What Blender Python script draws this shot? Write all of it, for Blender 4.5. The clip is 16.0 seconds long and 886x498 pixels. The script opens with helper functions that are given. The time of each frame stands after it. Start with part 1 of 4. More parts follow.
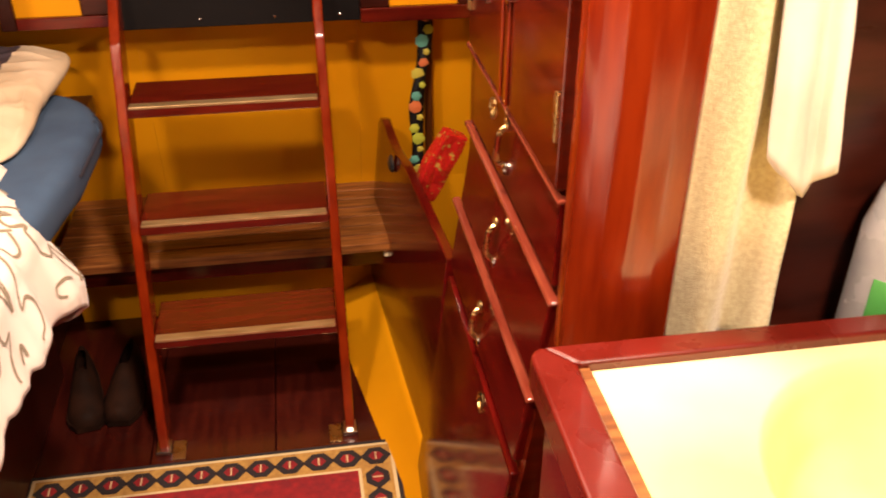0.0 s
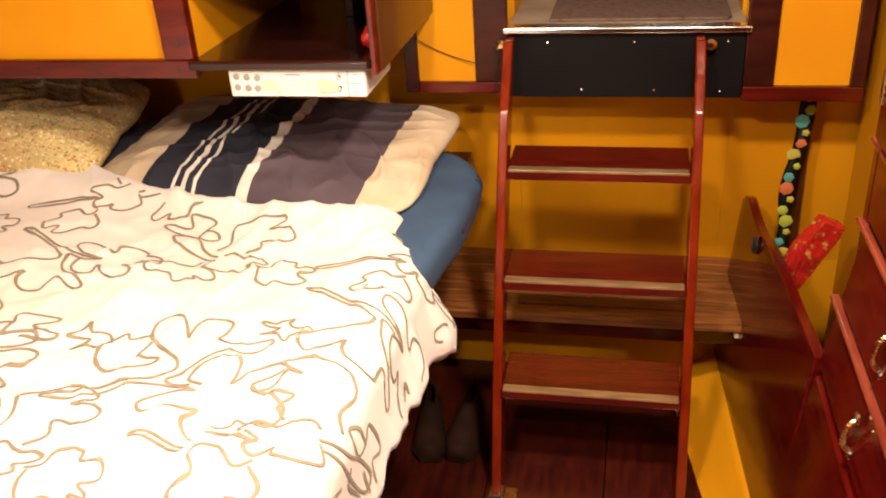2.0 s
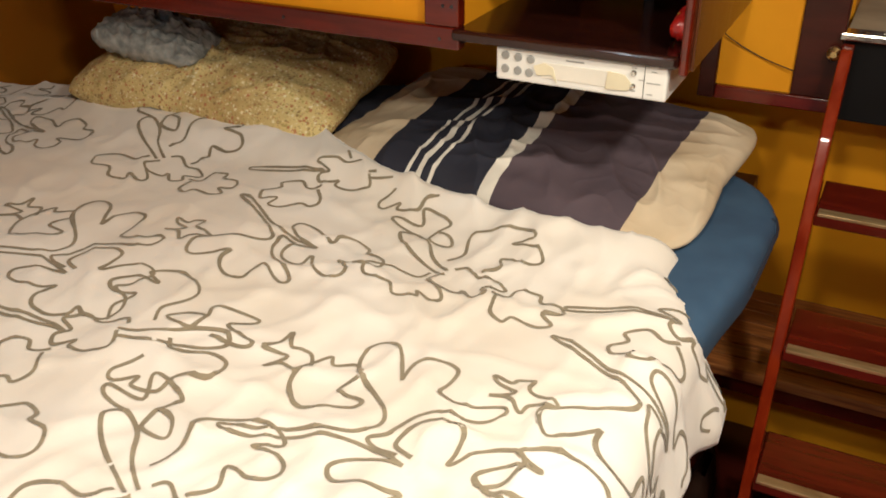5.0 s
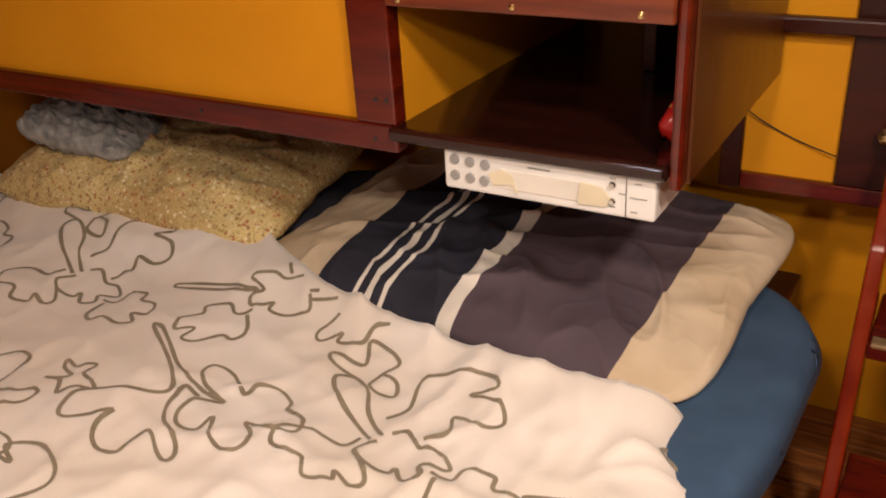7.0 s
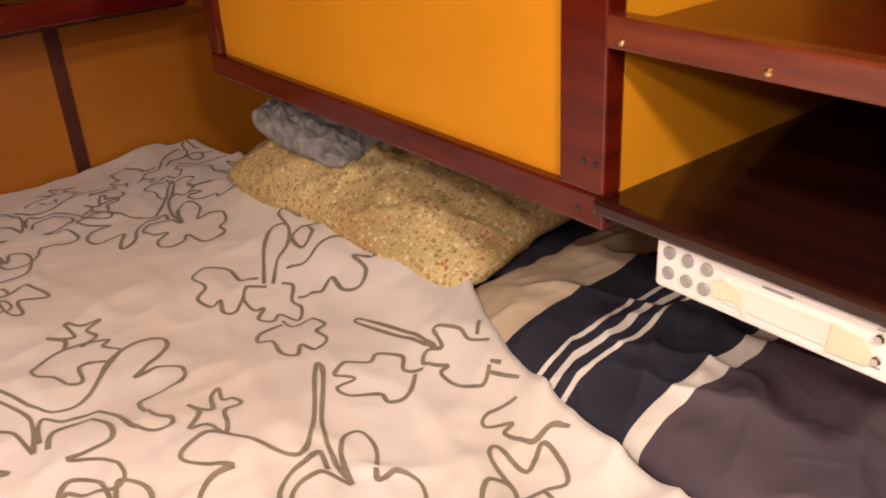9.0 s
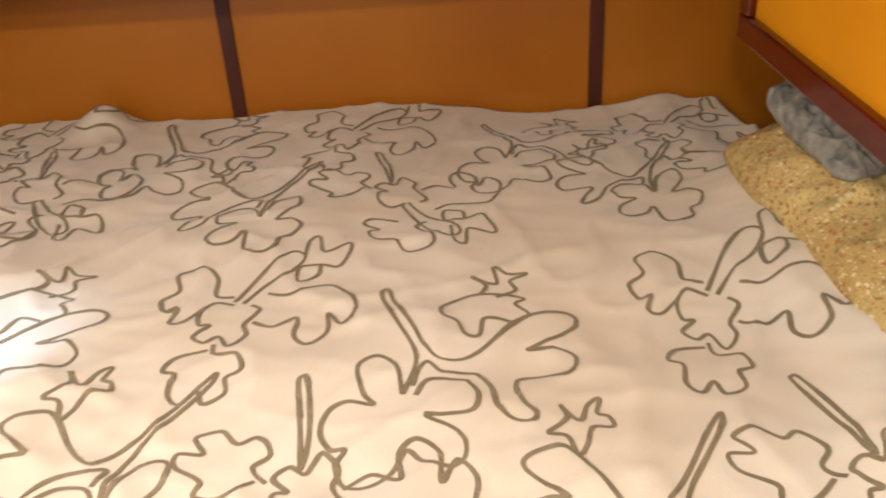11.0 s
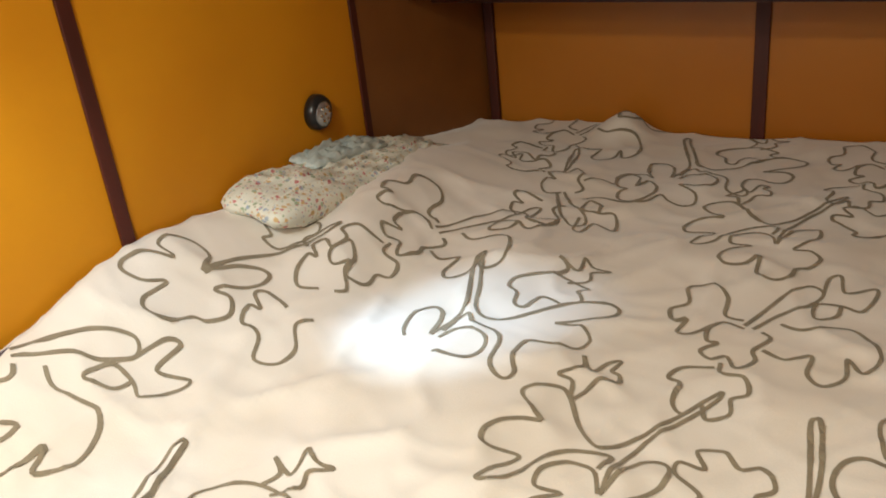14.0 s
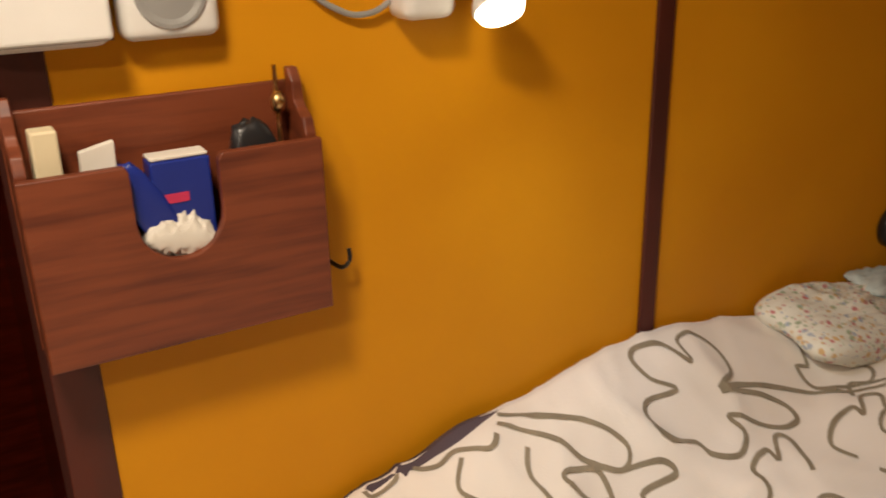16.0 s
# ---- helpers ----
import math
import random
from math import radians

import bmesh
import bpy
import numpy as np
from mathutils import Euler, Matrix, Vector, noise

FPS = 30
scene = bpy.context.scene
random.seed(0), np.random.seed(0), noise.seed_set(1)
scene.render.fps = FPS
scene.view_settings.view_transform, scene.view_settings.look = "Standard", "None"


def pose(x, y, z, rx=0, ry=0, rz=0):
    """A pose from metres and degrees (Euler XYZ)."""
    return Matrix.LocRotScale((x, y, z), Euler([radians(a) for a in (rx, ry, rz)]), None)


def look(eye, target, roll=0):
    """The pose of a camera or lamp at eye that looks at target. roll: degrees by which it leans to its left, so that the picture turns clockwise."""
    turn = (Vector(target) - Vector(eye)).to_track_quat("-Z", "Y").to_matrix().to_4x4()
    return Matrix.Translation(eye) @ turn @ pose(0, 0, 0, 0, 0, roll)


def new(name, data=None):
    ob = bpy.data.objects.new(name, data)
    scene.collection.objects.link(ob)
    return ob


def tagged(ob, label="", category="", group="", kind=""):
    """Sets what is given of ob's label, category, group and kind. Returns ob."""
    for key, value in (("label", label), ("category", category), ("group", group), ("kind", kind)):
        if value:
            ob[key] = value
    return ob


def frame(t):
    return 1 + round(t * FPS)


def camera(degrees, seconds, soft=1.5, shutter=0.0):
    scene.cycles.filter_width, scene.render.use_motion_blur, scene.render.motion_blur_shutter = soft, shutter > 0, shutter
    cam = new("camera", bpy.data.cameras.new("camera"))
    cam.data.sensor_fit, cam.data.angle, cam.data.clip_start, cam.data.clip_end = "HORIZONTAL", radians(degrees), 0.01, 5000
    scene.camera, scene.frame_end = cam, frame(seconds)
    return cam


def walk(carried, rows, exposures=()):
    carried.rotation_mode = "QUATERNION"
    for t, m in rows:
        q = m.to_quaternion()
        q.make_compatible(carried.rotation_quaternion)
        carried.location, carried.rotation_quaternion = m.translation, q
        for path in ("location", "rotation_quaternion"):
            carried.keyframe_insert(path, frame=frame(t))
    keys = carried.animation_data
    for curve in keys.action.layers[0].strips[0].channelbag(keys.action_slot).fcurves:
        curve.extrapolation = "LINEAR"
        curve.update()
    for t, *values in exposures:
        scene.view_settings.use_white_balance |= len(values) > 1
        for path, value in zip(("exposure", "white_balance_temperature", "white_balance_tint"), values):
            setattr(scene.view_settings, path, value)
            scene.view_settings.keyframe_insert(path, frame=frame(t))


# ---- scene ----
mnoise = noise

cam = camera(52.4, 16.0, 1.8, 0.2)
METRES, EYE, TILT, LEAN, TURN = 2.1, 1.5, -31.4, -0.2, -9.3
EXPOSURES = [(0.0, 0.9, 7300, 30), (1.5, 0.88, 6900, 24), (2.5, 0.75, 6600, 19), (3.5, 0.45, 6250, 13), (6.0, -0.08, 5700, 3), (6.5, -0.1, 6050, 8), (7.0, -0.08, 6250, 21), (8.0, 0.12, 6250, 29), (10.5, 0.6, 6200, 13), (11.5, 0.4, 6150, 7), (13.0, 0.15, 5850, 7), (14.0, -0.12, 5800, 2), (14.5, -0.28, 5800, 2), (15.5, -0.65, 6250, 5), (16.0, -0.66, 6500, 12)]
ROWS = [
    (0.0, 0.0, 0.0, 0.0, -0.0, 0.0, -0.0),
    (0.5, -0.0078, 0.0041, 0.002, 7.16, 0.29, -4.79),
    (1.0, -0.0195, 0.0052, 0.006, 12.78, 0.25, -6.78),
    (1.5, -0.0404, -0.0042, 0.0119, 15.73, 0.61, -7.23),
    (2.0, -0.0449, -0.0238, 0.0188, 19.57, 1.76, -7.4),
    (2.5, -0.0511, -0.0365, 0.0165, 22.74, 2.25, -8.66),
    (3.0, -0.057, -0.0337, 0.0124, 25.59, 2.3, -10.99),
    (3.5, -0.0781, -0.032, 0.0103, 30.44, 1.36, -12.96),
    (6.0, -0.1997, 0.1916, 0.1003, 32.35, -4.4, -17.53),
    (6.5, -0.1973, 0.2095, 0.1183, 32.91, -2.38, -16.91),
    (7.0, -0.1999, 0.2597, 0.1468, 36.91, -2.25, -16.25),
    (7.5, -0.2051, 0.3114, 0.1841, 45.21, -3.73, -19.75),
    (8.0, -0.2072, 0.3387, 0.198, 49.94, -5.29, -21.79),
    (10.5, -0.3366, 0.4144, 0.2288, 82.99, -25.5, -27.99),
    (11.0, -0.3326, 0.4348, 0.2429, 98.76, -33.38, -28.03),
    (11.5, -0.3201, 0.446, 0.2535, 110.4, -38.62, -25.25),
    (12.0, -0.3197, 0.4544, 0.2607, 111.82, -38.93, -25.29),
    (12.5, -0.3142, 0.4408, 0.2473, 115.17, -40.17, -22.99),
    (13.0, -0.3028, 0.4272, 0.2381, 122.66, -43.03, -20.22),
    (13.5, -0.2992, 0.4147, 0.2288, 126.72, -44.79, -19.35),
    (14.0, -0.3074, 0.3904, 0.2231, 129.5, -45.08, -19.25),
    (14.5, -0.3198, 0.3613, 0.2093, 131.67, -44.42, -20.32),
    (15.0, -0.3141, 0.3213, 0.1842, 137.59, -45.03, -19.91),
    (15.5, -0.309, 0.2956, 0.1626, 147.39, -47.69, -15.46),
    (16.0, -0.3266, 0.2829, 0.154, 161.09, -50.61, -10.03),
]
walk(cam, [(t, pose(0, 0, EYE, TILT, LEAN, TURN) @ pose(METRES * x, METRES * y, METRES * z, 90 + pitch, roll, yaw)) for t, x, y, z, yaw, pitch, roll in ROWS], EXPOSURES)

# ---- light ----
world = bpy.data.worlds.new("cabin_world")
scene.world = world
world.use_nodes = True
world.node_tree.nodes["Background"].inputs["Color"].default_value = (0.30, 0.34, 0.40, 1)
world.node_tree.nodes["Background"].inputs["Strength"].default_value = 0.05


def lamp(name, kind, at, target, power, color, size=0.1, spot=60, blend=0.5):
    data = bpy.data.lights.new(name, kind)
    data.energy, data.color = power, color
    if kind == "AREA":
        data.shape, data.size = "DISK", size
    else:
        data.shadow_soft_size = size
    if kind == "SPOT":
        data.spot_size, data.spot_blend = math.radians(spot), blend
    ob = new(name, data)
    ob.matrix_world = look(at, target)
    return ob


WARM = (1.0, 0.84, 0.63)
lamp("ceiling_lamp_light", "AREA", (-0.50, 0.52, 1.92), (-0.55, 0.60, 0), 16, WARM, 0.16)
lamp("aft_lamp_light", "AREA", (0.04, 0.98, 1.92), (0.02, 1.30, 0), 16.5, WARM, 0.12)
lamp("galley_lamp_light", "AREA", (0.50, 0.14, 1.88), (0.46, 0.66, 0.4), 11, WARM, 0.14)
lamp("reading_lamp_light", "SPOT", (-1.052, 0.088, 1.345), (-1.43, 0.43, 0.84), 32, (0.62, 0.80, 1.0), 0.014, 25, 1.0)

lamp("reading_lamp_spill", "SPOT", (-1.052, 0.092, 1.345), (-1.25, 0.55, 0.80), 5.5, (0.80, 0.90, 1.0), 0.02, 158, 1.0)


# ---- materials ----
def material(name, color, rough=0.5, metal=0.0, color2=None, scale=8.0, stretch=(1, 1, 1), bump=0.1, bump_scale=60.0, coat=0.0, detail=4.0, vary=0.0, sheen=0.0, mix=(0.35, 0.65), bump_dist=0.002):
    m = bpy.data.materials.new(name)
    m.use_nodes = True
    nt = m.node_tree
    b = nt.nodes["Principled BSDF"]
    b.inputs["Roughness"].default_value, b.inputs["Metallic"].default_value = rough, metal
    b.inputs["Coat Weight"].default_value, b.inputs["Coat Roughness"].default_value = coat, 0.08
    b.inputs["Sheen Weight"].default_value = sheen
    tex = nt.nodes.new("ShaderNodeTexCoord")
    mapping = nt.nodes.new("ShaderNodeMapping")
    mapping.inputs["Scale"].default_value = stretch
    nt.links.new(tex.outputs["Object"], mapping.inputs["Vector"])
    noise = nt.nodes.new("ShaderNodeTexNoise")
    noise.inputs["Scale"].default_value, noise.inputs["Detail"].default_value = scale, detail
    nt.links.new(mapping.outputs["Vector"], noise.inputs["Vector"])
    ramp = nt.nodes.new("ShaderNodeValToRGB")
    c2 = color2 or tuple(c * 0.8 for c in color)
    ramp.color_ramp.elements[0].position, ramp.color_ramp.elements[1].position = mix
    ramp.color_ramp.elements[0].color, ramp.color_ramp.elements[1].color = (*c2, 1), (*color, 1)
    nt.links.new(noise.outputs["Fac"], ramp.inputs["Fac"])
    last = ramp.outputs["Color"]
    if vary:
        info = nt.nodes.new("ShaderNodeObjectInfo")
        hsv = nt.nodes.new("ShaderNodeHueSaturation")
        rng = nt.nodes.new("ShaderNodeMapRange")
        rng.inputs["To Min"].default_value, rng.inputs["To Max"].default_value = 1 - vary, 1 + vary
        nt.links.new(info.outputs["Random"], rng.inputs["Value"])
        nt.links.new(rng.outputs["Result"], hsv.inputs["Value"])
        nt.links.new(last, hsv.inputs["Color"])
        last = hsv.outputs["Color"]
    nt.links.new(last, b.inputs["Base Color"])
    fine = nt.nodes.new("ShaderNodeTexNoise")
    fine.inputs["Scale"].default_value, fine.inputs["Detail"].default_value = bump_scale, 5
    nt.links.new(mapping.outputs["Vector"], fine.inputs["Vector"])
    bp = nt.nodes.new("ShaderNodeBump")
    bp.inputs["Strength"].default_value, bp.inputs["Distance"].default_value = bump, bump_dist
    nt.links.new(fine.outputs["Fac"], bp.inputs["Height"])
    nt.links.new(bp.outputs["Normal"], b.inputs["Normal"])
    rr = nt.nodes.new("ShaderNodeMapRange")
    rr.inputs["To Min"].default_value, rr.inputs["To Max"].default_value = max(rough - 0.08, 0.02), min(rough + 0.12, 1)
    nt.links.new(noise.outputs["Fac"], rr.inputs["Value"])
    nt.links.new(rr.outputs["Result"], b.inputs["Roughness"])
    return m


YELLOW = material("yellow_paint", (0.70, 0.305, 0.006), 0.5, color2=(0.62, 0.255, 0.005), scale=3, bump=0.12, bump_scale=25)
YELLOW.node_tree.nodes["Principled BSDF"].inputs["Specular IOR Level"].default_value = 0.18
MAHOGANY = material("varnished_mahogany", (0.100, 0.0085, 0.002), 0.15, color2=(0.06, 0.005, 0.0015), scale=9, stretch=(1, 1, 6), bump=0.08, bump_scale=30, coat=0.2, vary=0.08)
MAHOGANY_X = material("varnished_mahogany_across", (0.105, 0.009, 0.004), 0.13, color2=(0.06, 0.005, 0.003), scale=7, stretch=(1, 9, 9), bump=0.08, bump_scale=30, coat=0.2, vary=0.08)
MAHOGANY_Y = material("varnished_mahogany_along", (0.105, 0.0045, 0.003), 0.12, color2=(0.06, 0.003, 0.002), scale=7, stretch=(9, 1, 9), bump=0.07, bump_scale=30, coat=0.25, vary=0.08)
RED_WOOD = material("light_red_mahogany", (0.20, 0.020, 0.003), 0.14, color2=(0.13, 0.010, 0.002), scale=6, stretch=(7, 7, 1), bump=0.08, bump_scale=30, coat=0.2)
POCKET_WOOD = material("matt_mahogany", (0.19, 0.045, 0.015), 0.45, color2=(0.095, 0.020, 0.008), scale=6, stretch=(1.2, 8, 14), bump=0.12, bump_scale=30, mix=(0.3, 0.6))
FIDDLE_WOOD = material("brown_red_fiddle", (0.17, 0.036, 0.011), 0.2, color2=(0.10, 0.018, 0.006), scale=7, stretch=(1, 9, 9), bump=0.08, coat=0.2)
# Corner panel of the bulkhead, set browner and darker than YELLOW
CORNER_BROWN = material("corner_brown_ochre", (0.22, 0.085, 0.014), 0.5, color2=(0.15, 0.052, 0.010), scale=3, bump=0.12, bump_scale=25)
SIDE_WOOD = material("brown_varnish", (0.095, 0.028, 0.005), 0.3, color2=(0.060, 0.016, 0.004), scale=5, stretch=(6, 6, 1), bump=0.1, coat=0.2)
DARK_WOOD = material("dark_wood", (0.050, 0.009, 0.005), 0.3, color2=(0.026, 0.005, 0.003), scale=6, stretch=(1, 6, 6), bump=0.1, coat=0.05)
BLACK = material("black_board", (0.004, 0.0035, 0.004), 0.5, bump=0.05)
BLACK.node_tree.nodes["Principled BSDF"].inputs["Specular IOR Level"].default_value = 0.2
SHELF_WOOD = material("dark_gloss_shelf", (0.026, 0.006, 0.004), 0.12, color2=(0.014, 0.004, 0.003), scale=6, stretch=(1, 6, 6), bump=0.06, coat=0.2)
BRASS = material("brass", (0.80, 0.58, 0.26), 0.25, 1.0, bump=0.05, scale=30)
NOSING = material("worn_gilt_strip", (0.62, 0.46, 0.24), 0.30, 0.75, color2=(0.40, 0.27, 0.12), scale=14, stretch=(1, 6, 6), bump=0.02, mix=(0.3, 0.6))
# Mahogany drawer lips, coloured lighter to carry the highlight along their edges
LIP_HIGHLIGHT = material("varnished_lip_highlight", (0.22, 0.045, 0.024), 0.10, color2=(0.14, 0.022, 0.012), scale=9, stretch=(6, 1, 6), bump=0.04, coat=0.6)
STEEL = material("chrome", (0.75, 0.74, 0.70), 0.16, 1.0, bump=0.03, scale=30)
DUVET = material("cream_fleece", (0.77, 0.73, 0.68), 0.9, color2=(0.71, 0.65, 0.57), scale=5, bump=0.35, bump_scale=420, sheen=0.4, bump_dist=0.001)
PRINT = material("taupe_print", (0.26, 0.22, 0.15), 0.9, color2=(0.20, 0.165, 0.11), scale=40, bump=0.3, bump_scale=400, sheen=0.2)
BLUE = material("blue_mattress_cloth", (0.036, 0.080, 0.15), 0.85, color2=(0.026, 0.060, 0.12), scale=12, bump=0.2, bump_scale=500)
NAVY = material("navy_cotton", (0.018, 0.019, 0.034), 0.8, bump=0.15, bump_scale=300)
PLUM = material("plum_cotton", (0.085, 0.060, 0.075), 0.8, color2=(0.06, 0.042, 0.055), bump=0.15, bump_scale=300)
CREAM = material("cream_cotton", (0.62, 0.52, 0.38), 0.8, color2=(0.52, 0.41, 0.27), scale=6, bump=0.15, bump_scale=300)
WHITE_CLOTH = material("white_cotton", (0.78, 0.74, 0.66), 0.85, bump=0.15, bump_scale=300)
TOWEL = material("cream_terry", (0.84, 0.77, 0.50), 0.95, color2=(0.72, 0.62, 0.36), scale=160, bump=0.45, bump_scale=380, sheen=0.4, bump_dist=0.003)
WHITE_PLASTIC = material("white_plastic", (0.78, 0.77, 0.74), 0.35, color2=(0.72, 0.71, 0.68), scale=10, bump=0.03)
DARK_PLASTIC = material("black_plastic", (0.02, 0.02, 0.022), 0.3, bump=0.03)
GREY_PLASTIC = material("grey_plastic", (0.32, 0.32, 0.31), 0.4, bump=0.03)
TRIM = material("dark_red_trim", (0.085, 0.012, 0.004), 0.55, color2=(0.05, 0.008, 0.003), scale=20, stretch=(1, 1, 0.2), bump=0.1)
HULL = material("ochre_hull_paint", (0.45, 0.165, 0.010), 0.30, color2=(0.35, 0.112, 0.007), scale=2.2, bump=0.12, bump_scale=25, mix=(0.3, 0.7))
# Unseen ceiling: ochre chosen to warm the bounced light and dull reflections
CEILING = material("unseen_bounce_ceiling", (0.48, 0.30, 0.11), 0.5, scale=3, bump=0.1)
BENCH_WOOD = material("oiled_teak_slat", (0.30, 0.115, 0.030), 0.35, color2=(0.13, 0.040, 0.012), scale=8, stretch=(1, 14, 14), bump=0.15, vary=0.2)
WORKTOP = material("pale_worktop", (0.84, 0.74, 0.42), 0.3, color2=(0.74, 0.58, 0.24), scale=3, bump=0.03, coat=0.3)
RUG_RED = material("rug_red_wool", (0.26, 0.010, 0.012), 0.95, color2=(0.16, 0.006, 0.010), scale=60, bump=0.6, bump_scale=400)
RUG_BLACK = material("rug_black_wool", (0.018, 0.012, 0.014), 0.95, bump=0.6, bump_scale=400)
RUG_GOLD = material("rug_ochre_wool", (0.42, 0.24, 0.06), 0.95, color2=(0.30, 0.16, 0.04), scale=80, bump=0.6, bump_scale=400)
RUG_CREAM = material("rug_cream_wool", (0.62, 0.50, 0.28), 0.95, bump=0.6, bump_scale=400)
PAPER = material("white_paper", (0.80, 0.76, 0.68), 0.8, bump=0.1)
BLUE_PACK = material("blue_packaging", (0.012, 0.030, 0.26), 0.35, bump=0.05)
PINK = material("pink_print", (0.62, 0.04, 0.12), 0.4)
RED_CLOTH = material("red_patterned_wrap", (0.42, 0.016, 0.012), 0.25, color2=(0.42, 0.24, 0.05), scale=70, bump=0.3, bump_scale=60, mix=(0.36, 0.42))
IVORY = material("ivory_card", (0.76, 0.66, 0.44), 0.6, bump=0.05)
LEATHER = material("brown_leather", (0.030, 0.011, 0.006), 0.7, color2=(0.012, 0.005, 0.003), scale=14, bump=0.3, bump_scale=120)
GREEN = material("green_plastic", (0.06, 0.36, 0.08), 0.4)
TAPE = material("yellowed_tape", (0.76, 0.69, 0.50), 0.45, bump=0.1)
STEP_CLOTH = material("worn_beige_step", (0.36, 0.29, 0.20), 0.55, color2=(0.24, 0.19, 0.13), scale=9, bump=0.2)
MAT_BROWN = material("brown_step_mat", (0.085, 0.036, 0.022), 0.8, color2=(0.14, 0.09, 0.07), scale=60, bump=0.5, bump_scale=200, mix=(0.5, 0.7))
LENS = material("clear_lens", (0.62, 0.63, 0.64), 0.12, 0.7, bump=0.2, bump_scale=150)


def flowered(name, base, base2, spots, scale, size, rough=0.85):
    """Cotton with small printed flowers: spots of mixed colours, of uneven size, on a mottled ground."""
    m = material(name, base, rough, color2=base2, scale=7, bump=0.3, bump_scale=240)
    nt = m.node_tree
    b = nt.nodes["Principled BSDF"]
    ground = b.inputs["Base Color"].links[0].from_socket
    tex = nt.nodes.new("ShaderNodeTexCoord")
    for k, (cells, width, share) in enumerate(((scale, size, 0.62), (scale * 2.1, size * 0.9, 0.5))):
        cell = nt.nodes.new("ShaderNodeTexVoronoi")
        cell.inputs["Scale"].default_value = cells
        wobble = nt.nodes.new("ShaderNodeTexNoise")
        wobble.inputs["Scale"].default_value = cells * 2.2
        bend = nt.nodes.new("ShaderNodeMixRGB")
        bend.blend_type = "ADD"
        bend.inputs["Fac"].default_value = 0.5 / cells
        nt.links.new(tex.outputs["Object"], bend.inputs["Color1"])
        nt.links.new(wobble.outputs["Color"], bend.inputs["Color2"])
        nt.links.new(tex.outputs["Object"], wobble.inputs["Vector"])
        nt.links.new(bend.outputs["Color"], cell.inputs["Vector"])
        inside = nt.nodes.new("ShaderNodeMapRange")
        inside.inputs["From Min"].default_value, inside.inputs["From Max"].default_value = width, width * 0.72
        nt.links.new(cell.outputs["Distance"], inside.inputs["Value"])
        parts = nt.nodes.new("ShaderNodeSeparateColor")
        nt.links.new(cell.outputs["Color"], parts.inputs["Color"])
        some = nt.nodes.new("ShaderNodeMath")
        some.operation = "LESS_THAN"
        some.inputs[1].default_value = share
        nt.links.new(parts.outputs["Green"], some.inputs[0])
        both = nt.nodes.new("ShaderNodeMath")
        both.operation = "MULTIPLY"
        nt.links.new(inside.outputs["Result"], both.inputs[0])
        nt.links.new(some.outputs["Value"], both.inputs[1])
        tint = nt.nodes.new("ShaderNodeValToRGB")
        tint.color_ramp.interpolation = "CONSTANT"
        for n, c in enumerate(spots):
            e = tint.color_ramp.elements[n] if n < 2 else tint.color_ramp.elements.new(n / len(spots))
            e.position, e.color = n / len(spots), (*c, 1)
        nt.links.new(parts.outputs["Red"], tint.inputs["Fac"])
        lay = nt.nodes.new("ShaderNodeMixRGB")
        nt.links.new(both.outputs["Value"], lay.inputs["Fac"])
        nt.links.new(ground, lay.inputs["Color1"])
        nt.links.new(tint.outputs["Color"], lay.inputs["Color2"])
        ground = lay.outputs["Color"]
    nt.links.new(ground, b.inputs["Base Color"])
    return m


PALE_PRINT = flowered("floral_cotton", (0.62, 0.50, 0.22), (0.46, 0.33, 0.13), ((0.40, 0.16, 0.07), (0.40, 0.32, 0.11), (0.70, 0.62, 0.38), (0.30, 0.20, 0.08)), 125, 0.50)
TINY_FLOWERS = flowered("tiny_flower_cotton", (0.74, 0.74, 0.66), (0.66, 0.66, 0.57), ((0.52, 0.20, 0.20), (0.34, 0.42, 0.28), (0.60, 0.42, 0.20), (0.36, 0.42, 0.50)), 85, 0.42)


for m, level in ((LEATHER, 0.12), (DARK_WOOD, 0.3)):
    m.node_tree.nodes["Principled BSDF"].inputs["Specular IOR Level"].default_value = level


def glow(name, color, power):
    m = bpy.data.materials.new(name)
    m.use_nodes = True
    p = m.node_tree.nodes["Principled BSDF"]
    p.inputs["Base Color"].default_value = (0.8, 0.8, 0.8, 1)
    p.inputs["Emission Color"].default_value, p.inputs["Emission Strength"].default_value = (*color, 1), power
    return m


BULB = glow("lamp_glass", (1.0, 0.90, 0.62), 22.0)
FLOOR = material("varnished_floor_board", (0.050, 0.007, 0.004), 0.16, color2=(0.028, 0.004, 0.003), scale=7, stretch=(8, 1, 8), bump=0.1, coat=0.4, vary=0.25)

# ---- mesh helpers ----
LOC = {}


def thing(name, at, label, category, group="", kind=""):
    ob = new(name)
    ob.empty_display_size = 0.05
    ob.location = at
    LOC[ob] = Vector(at)
    return tagged(ob, label, category, group, kind)


def part(name, bm, mat, parent=None, label="", smooth=False, more=()):
    me = bpy.data.meshes.new(name)
    bmesh.ops.recalc_face_normals(bm, faces=bm.faces)
    bm.to_mesh(me)
    bm.free()
    for m in (mat, *more):
        me.materials.append(m)
    if smooth:
        for p in me.polygons:
            p.use_smooth = True
    ob = new(name, me)
    if parent:
        ob.parent = parent
        if parent in LOC:
            ob.matrix_parent_inverse = Matrix.Translation(-LOC[parent])
    return tagged(ob, label)


def structure(name, bm, mat, label, category, smooth=False):
    return tagged(part(name, bm, mat, None, "", smooth), label, category, "", "structure")


